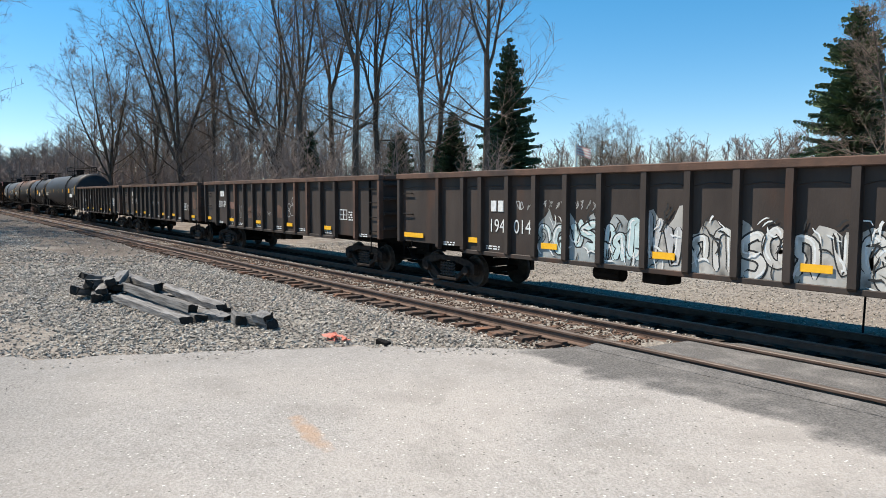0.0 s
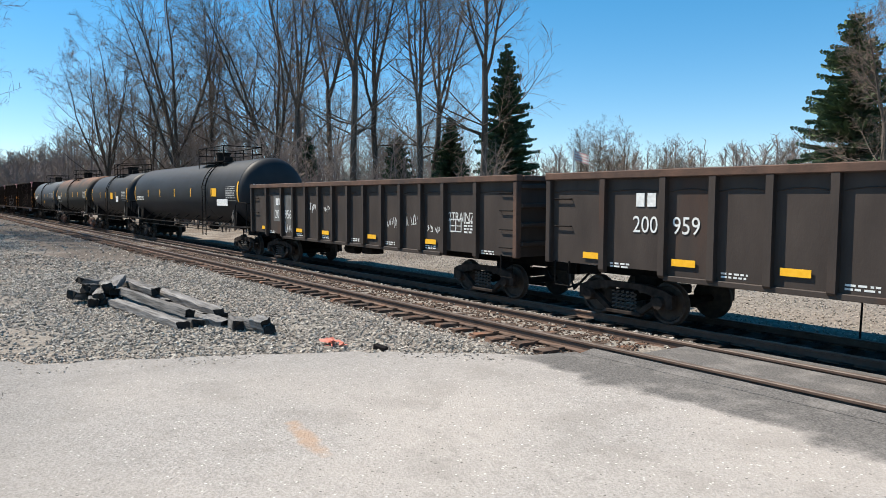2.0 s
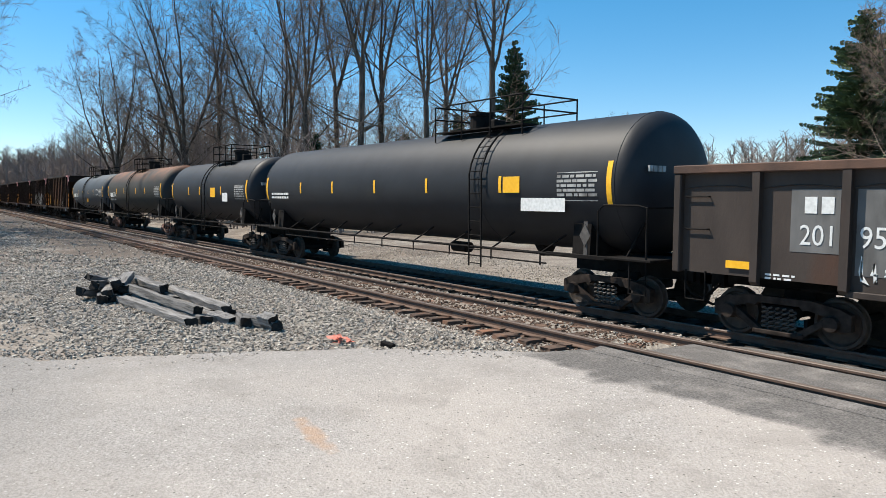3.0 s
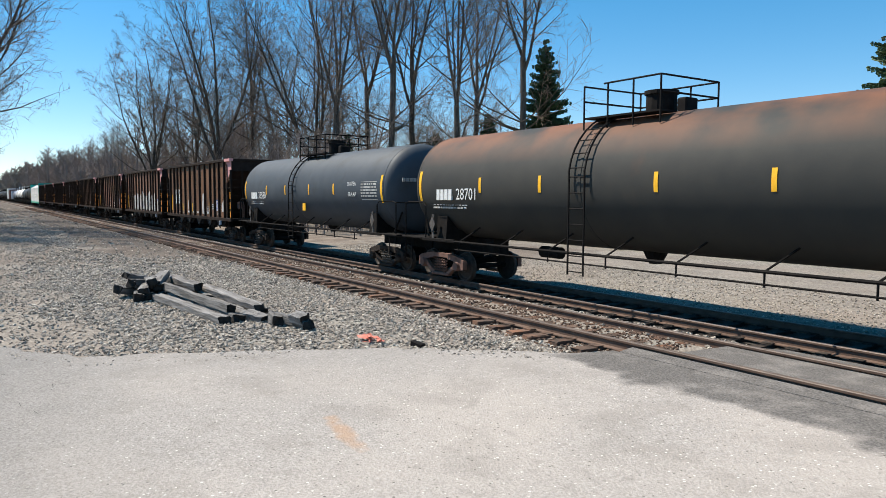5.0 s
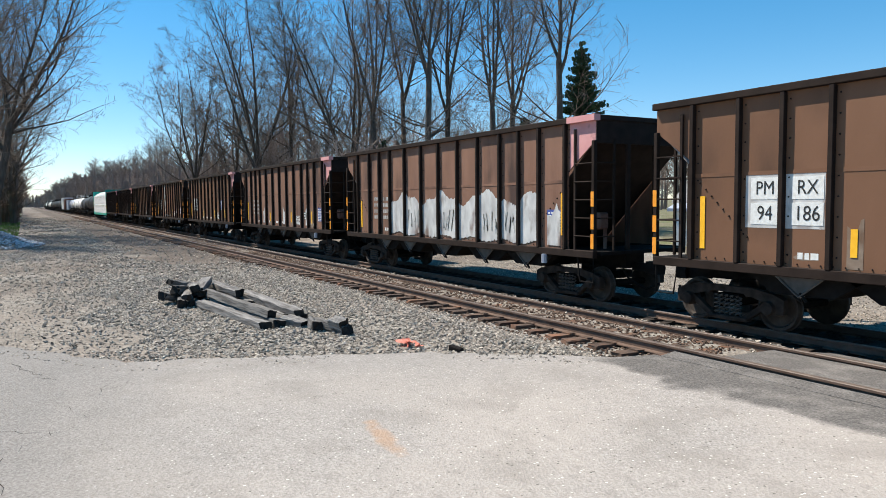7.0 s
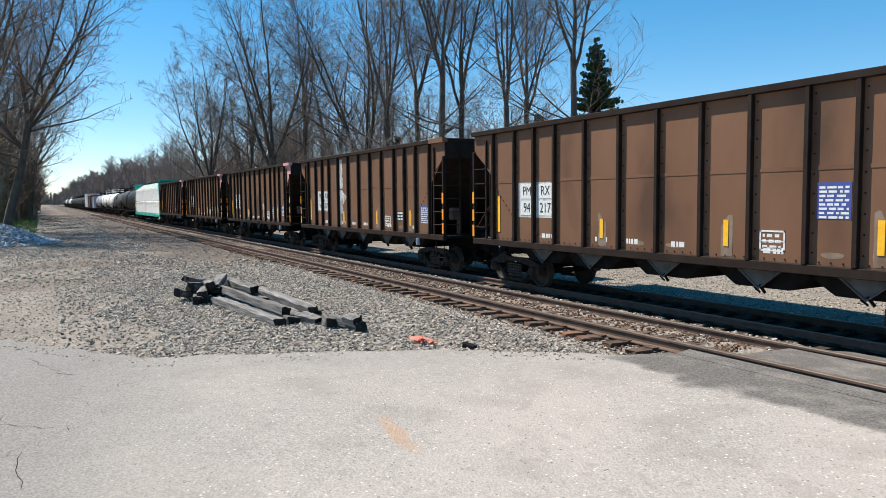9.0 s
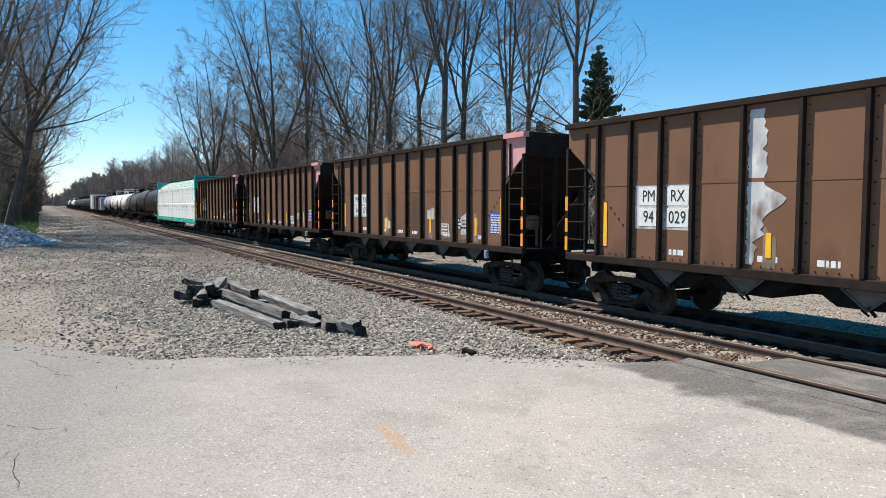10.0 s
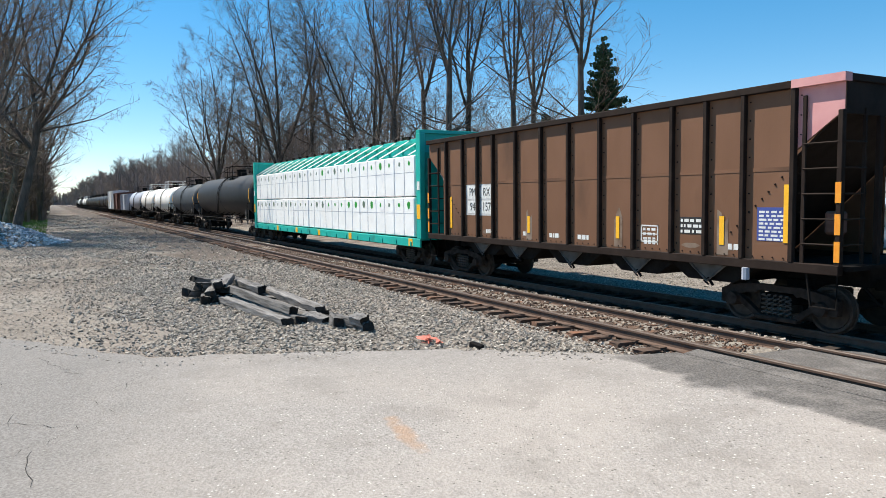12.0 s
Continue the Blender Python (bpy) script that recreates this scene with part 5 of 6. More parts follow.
HOPPER_X = -137.4
HOPPER_STEP = 15.97
for k, (num, paint, words) in enumerate((
        (("94", "186"), "hop", "brown open hopper car with blue notice panel and silver patches"),
        (None, "hop_rust", "brown open hopper car with silver graffiti along the lower side"),
        (None, "hop_rust", "rusty brown open hopper car with vertical ribs"),
        (("94", "217"), "hop", "brown open hopper car with white number panel"),
        (("94", "029"), "hop", "brown open hopper car with white paint streak"),
        (("94", "178"), "hop", "brown open hopper car with white primer blotches"),
        (("94", "144"), "hop", "brown open hopper car with faded yellow strips"),
        (("94", "157"), "hop", "brown open hopper car with blue notice and pink corner"))):
    car, xs, yy = hopper(HOPPER_X - 7.1 - HOPPER_STEP * k, num, words, (40, 43, 45, 47, 49, 51, 53, 55)[k], paint, "hop" if k == 4 else "pink")
    r = random.Random(90 + k)
    if k == 0:
        patch(car, "silver_patch", [(1.42, 1.40), (2.12, 1.38), (2.1, 1.58), (1.86, 1.66), (1.88, 2.35), (1.7, 2.62), (1.5, 2.5), (1.4, 2.0)], yy, "silver", "silver overspray")
        patch(car, "silver_patch", rough_patch(5.3, 5.9, 1.6, 2.3, r), yy - 0.006, "silver")
        patch(car, "silver_patch", rough_patch(-1.8, -1.65, 1.6, 2.3, r), yy, "silver")
    if k == 1:
        for q in range(3, 11):
            x0, x1 = xs[q] + 0.05, xs[q + 1] - 0.05
            n = 16
            crown = [(x0 + (x1 - x0) * u / n, 2.55 + 0.17 * math.sin((x0 + (x1 - x0) * u / n) * 2.6 + 1.0) + 0.07 * math.sin((x0 + (x1 - x0) * u / n) * 7.3) + r.uniform(-0.03, 0.03)) for u in range(n + 1)]
            foot = [(x0 + (x1 - x0) * u / n, 1.36 + 0.05 * math.sin((x0 + (x1 - x0) * u / n) * 4.1) + r.uniform(-0.03, 0.03)) for u in range(n + 1)]
            patch(car, "silver_patch", foot + crown[::-1], yy - 0.012, "silver", "silver graffiti blotch")
        for q in (4, 6, 8, 9):
            tag_line(car, xs[q] + 0.2, xs[q + 1] - 0.25, 1.5, 2.2, yy - 0.016, 200 + q, "tag_ground", 0.05)
        patch(car, "silver_patch", rough_patch(xs[11] + 0.3, xs[12] - 0.2, 1.34, 2.4, r), yy - 0.012, "silver")
    if k == 2:
        for q in (3, 6, 9):
            patch(car, "silver_patch", rough_patch(xs[q] + 0.4, xs[q] + 0.7, 1.4, 2.3, r), yy - 0.003, "silver")
    if k == 4:
        # a broad runny streak with an arm
        x0, down, up = -2.08, [], []
        for q in range(36):
            z = 1.36 + q * 0.08
            arm = 0.42 * math.exp(-((z - 2.52) / 0.2) ** 2)
            down.append((x0 + r.uniform(0.0, 0.05), z))
            up.append((x0 + (0.2 if z < 1.9 else 0.36) + arm + r.uniform(-0.06, 0.07), z))
        patch(car, "silver_patch", up + down[::-1], yy - 0.002, "silver", "white paint streak")
    if k == 5:
        for q, a, b in ((4, 1.55, 1.95), (7, 1.95, 2.4), (9, 1.5, 2.3)):
            patch(car, "silver_patch", rough_patch(xs[q] + 0.35, xs[q] + 0.85, a, b, r, 0.1), yy - 0.003, "silver")

centre_beam(-264.0 - 11.35, "teal centre-beam flat car loaded with wrapped lumber")
at = -287.2
for length, label, paint, extra in (
        (20.6, "black tank car behind the lumber car", "tank_black", 4.3), (14.6, "black tank car with grey top", "tank_blue", 4.1),
        (14.8, "white tank car with white railing", "tank_white", 4.1), (14.8, "white tank car with white railing", "tank_white", 4.1),
        (17.0, "light grey tank car", "tank_grey", 4.1)):
    tank_car(at - length / 2, length, label, paint, 1.46, extra, seed=int(-at), fine=False)
    at -= length
for label, paint, top in (("pale grey box car with ribbed sides", "tank_grey", 3.9), ("red-brown box car with ribbed sides", "box_brown", 4.3), ("tall white box car", "tank_white", 4.9)):
    box_car(at - 8, label, paint, top)
    at -= 16.0
far = None
for k in range(14):
    paint = "tank_white" if k in (7, 8, 11) else "tank_black"
    if paint == "tank_black" and far:
        o = copy_thing(far, pose(0, 0, 0))
        CARS.append((o, at - 8.5))
    else:
        o = tank_car(at - 8.5, 17.0, "distant %s tank car far down the line" % ("white" if "white" in paint else "black"), paint, 1.48, 4.2, seed=300 + k, fine=False)[0]
        if paint == "tank_black":
            far = o
    at -= 17.0

# ---- trees and the far side ----
def branch_tree(height, seed, leaders=4, fork=0.25, open_angle=0.5, lean=(0, 0), fat=0.0112, side_limbs=3):
    """Bare broad-leaved tree whose bole parts into rising leaders: (trunk with limbs, fine crown)."""
    r = random.Random(seed)
    wood, fine = Geo(), Geo()

    def grow(p, d, length, rad, level):
        n = (7, 5, 3, 2)[level]
        pts, radii, dirs = [p.copy()], [rad], []
        j = (0.13, 0.2, 0.26, 0.3)[level]
        rise = (0.13, 0.10, 0.05, 0.02)[level]
        for i in range(n):
            d = (d + Vector((r.uniform(-j, j), r.uniform(-j, j), r.uniform(-j, j) * 0.7 + rise))).normalized()
            p = p + d * length / n
            pts.append(p.copy())
            radii.append(max(0.008, rad * (1 - 0.9 * (i + 1) / n)))
            dirs.append(d.copy())
        (wood if level < 2 else fine).tube(pts, radii, (6, 4, 3, 3)[level], caps=False)
        if level == 3:
            return
        count = (12, 8, 9)[level]
        for k in range(count):
            u = (0.12, 0.18, 0.15)[level] + (0.86, 0.8, 0.85)[level] * (k + r.random()) / count
            f = min(u * n, n - 1e-3)
            i = int(f)
            q = pts[i].lerp(pts[i + 1], f - i)
            a = r.uniform(0, 2 * math.pi)
            base = dirs[i]
            side = base.cross(Vector((math.cos(a), math.sin(a), 0.31))).normalized()
            ang = r.uniform(0.55, 1.05)
            nd = (base * math.cos(ang) + side * math.sin(ang)).normalized()
            ln = length * (0.45, 0.5, 0.5)[level] * (1.12 - 0.58 * u) * r.uniform(0.65, 1.15)
            grow(q, nd, ln, max(radii[i] * 0.5, 0.0115), level + 1)

    d = Vector((lean[0], lean[1], 1)).normalized()
    rad = height * fat
    bole, radii, p = [Vector((0, 0, -0.3))], [rad * 1.35], Vector((0, 0, -0.3))
    for i in range(4):
        p = p + (d + Vector((r.uniform(-0.06, 0.06), r.uniform(-0.06, 0.06), 0))).normalized() * height * fork / 4
        bole.append(p.copy())
        radii.append(rad * (1.08 - 0.06 * i))
    wood.tube(bole, radii, 9)
    a0 = r.uniform(0, 6.28)
    for k in range(leaders):
        a = a0 + 2 * math.pi * k / leaders + r.uniform(-0.35, 0.35)
        ang = open_angle * (r.uniform(0.12, 0.4) if k == 0 else r.uniform(0.7, 1.25))
        out = Vector((math.cos(a), math.sin(a), 0))
        nd = (d * math.cos(ang) + out * math.sin(ang)).normalized()
        at = bole[-1] if k < 2 else bole[-2].lerp(bole[-1], r.random())
        grow(at, nd, height * (1 - fork) * r.uniform(0.86, 1.0) * (1 - 0.22 * ang), rad * r.uniform(0.5, 0.72), 0)
    for k in range(side_limbs):
        a = r.uniform(0, 6.28)
        u = r.uniform(0.55, 0.95)
        grow(bole[0].lerp(bole[-1], u), Vector((math.cos(a), math.sin(a), r.uniform(0.0, 0.5))).normalized(), height * r.uniform(0.2, 0.34), rad * 0.3, 1)
    return wood.mesh("trunk"), fine.mesh("crown")


# wide and vase-shaped; tall and narrow; leaning; low-forked; tall single bole; a spreading one that leans out
TREES = [branch_tree(22, 1, 6, 0.24, 0.62, side_limbs=4), branch_tree(28, 2, 4, 0.38, 0.32, fat=0.009, side_limbs=5), branch_tree(28, 3, 4, 0.44, 0.34, (0.10, 0), fat=0.009, side_limbs=5), branch_tree(26, 4, 5, 0.24, 0.44, (-0.06, 0.03), side_limbs=6),
         branch_tree(28, 7, 4, 0.5, 0.4, (0.05, 0.02), fat=0.009, side_limbs=6), branch_tree(23, 11, 5, 0.36, 0.72, (0.22, 0), side_limbs=6)]


def bare_tree(az, rng_m, scale, kind, turn, label="tall bare deciduous tree with grey-brown bark"):
    x, y = rng_m * math.cos(radians(az)), rng_m * math.sin(radians(az))
    root = tagged(new("bare_tree"), label, "tree", "bare trees by the line")
    for name, me, mat in (("trunk", TREES[kind][0], "bark"), ("crown", TREES[kind][1], "twig")):
        part(name, me, mat, root)
    root.matrix_world = Matrix.LocRotScale((x, y, ground_z(x, y)), Euler((0, 0, turn)), (scale, scale, scale))


for az, d, s, k, turn in ((168.6, 84, 1.0, 0, 0.4), (163.5, 76, 1.12, 3, 2.0), (165.6, 88, 0.98, 0, 1.1), (161.4, 80, 1.0, 1, 0.7), (159.0, 84, 0.95, 3, 4.0),
                          (156.5, 66, 1.0, 3, 2.6), (154.7, 63, 1.0, 1, 5.0), (152.2, 72, 1.0, 4, 3.3), (150.4, 58, 1.0, 4, 0.0), (148.6, 62, 0.95, 2, 5.6),
                          (145.0, 60, 1.0, 1, 4.2), (144.2, 66, 0.98, 2, 1.5), (140.1, 54, 0.96, 4, 2.2)):
    bare_tree(az, d, s, k, turn)
rt = random.Random(8)
for k in range(6):
    bare_tree(142.5 + 24 * (k + rt.random()) / 6, rt.uniform(84, 118), rt.uniform(0.8, 1.0), rt.randrange(5), rt.uniform(0, 6.28), "bare deciduous tree in the wood behind the line")
for az, d, s, k, turn in ((182.4, 55, 1.0, 5, 1.75), (184.4, 50, 1.05, 0, 2.4), (183.0, 78, 0.95, 5, 1.4), (181.9, 104, 1.0, 0, 0.5), (183.4, 68, 1.0, 1, 3.0), (183.2, 92, 1.0, 3, 5.0), (181.2, 118, 1.0, 5, 1.5), (185.6, 60, 1.0, 3, 1.0)):
    bare_tree(az, d, s, k, turn, "tall bare tree beside the grass verge")
for az, d, s, k, turn in ((111.6, 44, 0.52, 4, 1.0), (109.5, 50, 0.6, 1, 2.0)):
    bare_tree(az, d, s, k, turn, "small bare tree beside the conifer")
for az, d, s, k, turn in ((130.6, 105, 0.68, 0, 1.0), (128.9, 112, 0.6, 3, 2.2), (125.4, 118, 0.62, 0, 3.1), (132.2, 120, 0.55, 1, 0.2)):
    bare_tree(az, d, s, k, turn, "bare tree beyond the houses")


def conifer(height, width, seed, mat="needle", gaps=0.0):
    r = random.Random(seed)
    trunk = Geo().tube([(0, 0, -0.2), (0, 0, height * 0.5), (0, 0, height * 0.97)], [height * 0.018, height * 0.011, 0.015], 7)
    needles = Geo()
    z = height * 0.06
    while z < height * 0.985:
        u = z / height
        reach = width / 2 * (1 - u) ** 0.68 * r.uniform(0.85, 1.1) + 0.08
        n = max(7, int(14 - 7 * u))
        a0 = r.uniform(0, 6.28)
        for k in range(n):
            if r.random() < gaps:
                continue
            a = a0 + 2 * math.pi * k / n + r.uniform(-0.2, 0.2)
            ln = reach * r.uniform(0.62, 1.08)
            zz = z + r.uniform(-1, 1) * height * 0.035
            up = 0.5 * u - 0.1 + r.uniform(-0.22, 0.22)
            tip = Vector((math.cos(a), math.sin(a), up - 0.12))
            side = Vector((-math.sin(a), math.cos(a), 0))
            trunk.tube([(0, 0, zz), Vector((0, 0, zz)) + tip * ln], [0.035, 0.01], 3, False)
            m = max(3, int(ln / 0.2))
            for q in range(m):
                f = (q + 0.6) / m
                c = Vector((0, 0, zz)) + tip * ln * f + Vector((0, 0, -0.10 * ln * f * (1 - f)))
                w = (0.13 + 0.36 * (1 - f) * min(1, ln / 2)) * r.uniform(0.45, 1.0) * min(1, 0.35 + ln / 1.2)
                for s in (-1, 1):
                    for lift in (0.12, -0.2):
                        e = c + side * s * w + tip * w * 0.7 + Vector((0, 0, lift * r.uniform(0.6, 1.6) * (0.6 + w)))
                        b = c + tip * (0.1 + w * 0.5) * r.uniform(0.8, 1.3)
                        needles.add([c, b, e, c + side * s * w * 0.5 - tip * 0.06 + Vector((0, 0, lift * 0.8))], [(0, 1, 2), (0, 2, 3)])
        z += height * 0.0125 * r.uniform(0.8, 1.2) + 0.05
    return trunk.mesh("trunk"), needles.mesh("foliage")


def place_conifer(az, d, height, width, seed, label, mat="needle", gaps=0.0):
    x, y = d * math.cos(radians(az)), d * math.sin(radians(az))
    root = tagged(new("conifer"), label, "tree", "conifers behind the line")
    a, b = conifer(height, width, seed, mat, gaps)
    part("trunk", a, "bark", root)
    part("foliage", b, mat, root)
    root.location = (x, y, ground_z(x, y))


place_conifer(138.1, 60, 15.3, 7.4, 1, "tall dark green spruce with a pointed top")
place_conifer(146.9, 68, 8.6, 5.6, 2, "small dark spruce at the wood's edge")
place_conifer(142.6, 66, 10.0, 5.8, 3, "dark spruce at the wood's edge")
place_conifer(154.0, 64, 8.0, 4.0, 5, "small dark spruce among bare trees")
place_conifer(113.2, 50, 14.0, 9.5, 4, "broad pale-trunked pine with gaps in its crown", "needle_light", 0.18)
place_conifer(108.2, 48, 12.0, 7.0, 6, "broad pine with open crown", "needle_light", 0.2)


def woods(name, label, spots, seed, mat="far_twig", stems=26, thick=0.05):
    """A distant bare wood: thin trunks with upright twigs, in one mesh."""
    r = random.Random(seed)
    g = Geo()
    for x, y, h in spots:
        z0 = ground_z(x, y) - 0.2
        top = Vector((x + r.uniform(-0.8, 0.8), y + r.uniform(-0.8, 0.8), z0 + h))
        base = Vector((x, y, z0))
        g.tube([base, base.lerp(top, 0.6), top], [thick * 3, thick * 1.8, thick * 0.25], 4, False)
        for k in range(stems):
            u = r.uniform(0.18, 0.95)
            p = base.lerp(top, u)
            a = r.uniform(0, 6.28)
            ln = h * (0.13 + 0.17 * math.sin(math.pi * u)) * r.uniform(0.6, 1.3)
            out = r.uniform(0.35, 0.95) * (1.15 - 0.5 * u)
            q = p + Vector((math.cos(a) * ln * out, math.sin(a) * ln * out, ln * r.uniform(0.35, 0.95)))
            g.tube([p, q], [thick, thick * 0.3], 3, False)
            for e in range(4):
                v = r.uniform(0.35, 1)
                m = p.lerp(q, v)
                b = r.uniform(0, 6.28)
                g.tube([m, m + Vector((math.cos(b) * ln * 0.35, math.sin(b) * ln * 0.35, ln * r.uniform(0.1, 0.4)))], [thick * 0.5, thick * 0.2], 3, False)
    lone(name, g, mat, label, "trees", kind="stuff")


rw = random.Random(31)
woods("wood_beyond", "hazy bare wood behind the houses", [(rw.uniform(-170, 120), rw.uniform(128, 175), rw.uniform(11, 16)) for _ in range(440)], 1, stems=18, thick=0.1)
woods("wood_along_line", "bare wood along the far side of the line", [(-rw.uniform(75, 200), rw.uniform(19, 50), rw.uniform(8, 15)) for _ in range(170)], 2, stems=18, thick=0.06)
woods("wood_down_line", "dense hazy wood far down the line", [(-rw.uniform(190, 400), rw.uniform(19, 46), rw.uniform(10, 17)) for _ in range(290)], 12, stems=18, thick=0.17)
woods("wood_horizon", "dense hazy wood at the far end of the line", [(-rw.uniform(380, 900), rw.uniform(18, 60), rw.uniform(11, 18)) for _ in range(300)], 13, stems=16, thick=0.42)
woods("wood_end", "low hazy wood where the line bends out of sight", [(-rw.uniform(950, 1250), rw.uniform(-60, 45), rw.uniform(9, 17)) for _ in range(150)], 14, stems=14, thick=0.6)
woods("wood_verge", "dense bare wood beside the grass verge", [(-rw.uniform(100, 420), -rw.uniform(0.8, 20), rw.uniform(9, 17)) for _ in range(210)], 3, stems=22, thick=0.12)
woods("verge_brush", "dense brown brush under the trees by the verge", [(-rw.uniform(92, 200), -rw.uniform(1.0, 14), rw.uniform(3, 10)) for _ in range(330)], 9, "twig", 22, 0.1)
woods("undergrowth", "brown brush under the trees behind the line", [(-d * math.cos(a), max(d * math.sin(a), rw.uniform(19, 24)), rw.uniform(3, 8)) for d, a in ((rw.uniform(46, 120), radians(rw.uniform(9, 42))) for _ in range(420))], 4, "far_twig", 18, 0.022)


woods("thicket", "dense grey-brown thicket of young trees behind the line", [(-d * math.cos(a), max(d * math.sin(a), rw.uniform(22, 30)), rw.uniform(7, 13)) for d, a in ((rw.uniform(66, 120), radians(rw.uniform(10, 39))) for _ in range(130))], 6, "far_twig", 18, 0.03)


# ---- house, flag and small things on the far side ----
def house(x, y, turn):
    root = tagged(new("house"), "white one-storey house with a low grey shingle roof", "house")
    part("wall", Geo().box(-6, 6, -4, 4, -0.2, 2.5), "house_white", root)
    for s in (-1, 1):
        part("gable", Geo().prism_x([(-4, 2.5), (4, 2.5), (0, 3.6)], s * 5.9 - 0.1, s * 5.9 + 0.1), "house_white", root)
        part("roof_slope", Geo().prism_x([(s * 4.6, 2.35), (s * 4.5, 2.5), (0, 3.75), (0, 3.6)][::s], -6.5, 6.5), "shingle", root, "weathered grey shingle slope")
    porch = part("porch_roof", Geo().prism_x([(-6.4, 1.95), (-6.4, 2.1), (-3.9, 2.45), (-3.9, 2.3)][::-1], -6.3, 6.3), "tank_grey", root)
    for k in range(6):
        xx = -5.8 + k * 2.3
        part("porch_post", Geo().box(xx - 0.07, xx + 0.07, -6.25, -6.1, -0.2, 2.0), "house_white", root)
    part("porch_rail", Geo().box(-5.8, 5.8, -6.22, -6.14, 0.5, 0.95), "house_white", root)
    for k in range(4):
        xx = -4.6 + k * 2.6
        w = part("window", Geo().box(xx - 0.62, xx + 0.62, -4.09, -4.0, 0.6, 1.95), "house_white", root)
        for a in (-0.28, 0.28):
            part("pane", Geo().box(xx + a - 0.24, xx + a + 0.24, -4.1, -4.092, 0.7, 1.85), "glass", w)
    root.matrix_world = pose(x, y, ground_z(x, y), 0, 0, turn)


house(-22.6, 37.0, 28)
root = tagged(new("flagpole"), "white flagpole with a small striped flag", "flagpole")
fx, fy = 62 * math.cos(radians(132.7)), 62 * math.sin(radians(132.7))
part("pole", Geo().tube([(0, 0, -0.2), (0, 0, 6.9)], [0.1, 0.08], 8).tube([(0, 0, 6.9), (0, 0, 7.0)], 0.07, 8), "house_white", root)
for k in range(7):
    pts = []
    for i in range(7):
        u = i / 6
        pts += [(u * 1.35, 0.12 * math.sin(u * 5), 6.75 - u * 0.45 - k * 0.115), (u * 1.35, 0.12 * math.sin(u * 5), 6.75 - u * 0.45 - (k + 1) * 0.115)]
    part("flag_stripe", Geo().add(pts, [(2 * i, 2 * i + 1, 2 * i + 3, 2 * i + 2) for i in range(6)]), "white" if k % 2 else "flag_red", root)
root.matrix_world = pose(fx, fy, 0, 0, 0, 25)
lone("marker_stake", Geo().tube([(-5.9, 14.5, -0.25), (-5.88, 14.5, 0.62)], 0.02, 6), "steel", "thin dark iron marker stake in the gravel", "stake")


# ---- scrap sleepers by the lot ----
def timber(x, y, z, length, turn, tilt, seed, w=0.24, t=0.19, roll=0):
    r = random.Random(seed)
    g = Geo()
    n = 9
    rings = []
    for i in range(n + 1):
        u = i / n
        xx = (u - 0.5) * length
        sag = 0.012 * math.sin(u * 3.1 + seed)
        ring = []
        for a, b in ((-1, -0.8), (-0.8, -1), (0.8, -1), (1, -0.8), (1, 0.8), (0.55, 1), (0.1, 0.93), (-0.6, 1), (-1, 0.75)):
            ring.append((xx + (r.uniform(-0.07, 0.07) if i in (0, n) else 0), a * w / 2 + r.uniform(-0.012, 0.012), b * t / 2 + sag + r.uniform(-0.012, 0.012)))
        rings += ring
    g.v = rings
    for i in range(n):
        g.f += [(i * 9 + k, i * 9 + (k + 1) % 9, (i + 1) * 9 + (k + 1) % 9, (i + 1) * 9 + k) for k in range(9)]
    g.f += [tuple(range(8, -1, -1)), tuple(range(n * 9, n * 9 + 9))]
    me = g.mesh("scrap_timber")
    me.materials.append(M["old_tie"])
    me.materials.append(M["end_grain"])
    # both end faces get the black that stands in for their shade
    me.polygons[-1].material_index = me.polygons[-2].material_index = 1
    o = lone("scrap_timber", me, "old_tie", "weathered grey discarded wooden sleeper lying on gravel", "timber", "scrap sleepers in the pile")
    o.matrix_world = pose(x, y, z, roll, tilt, turn)


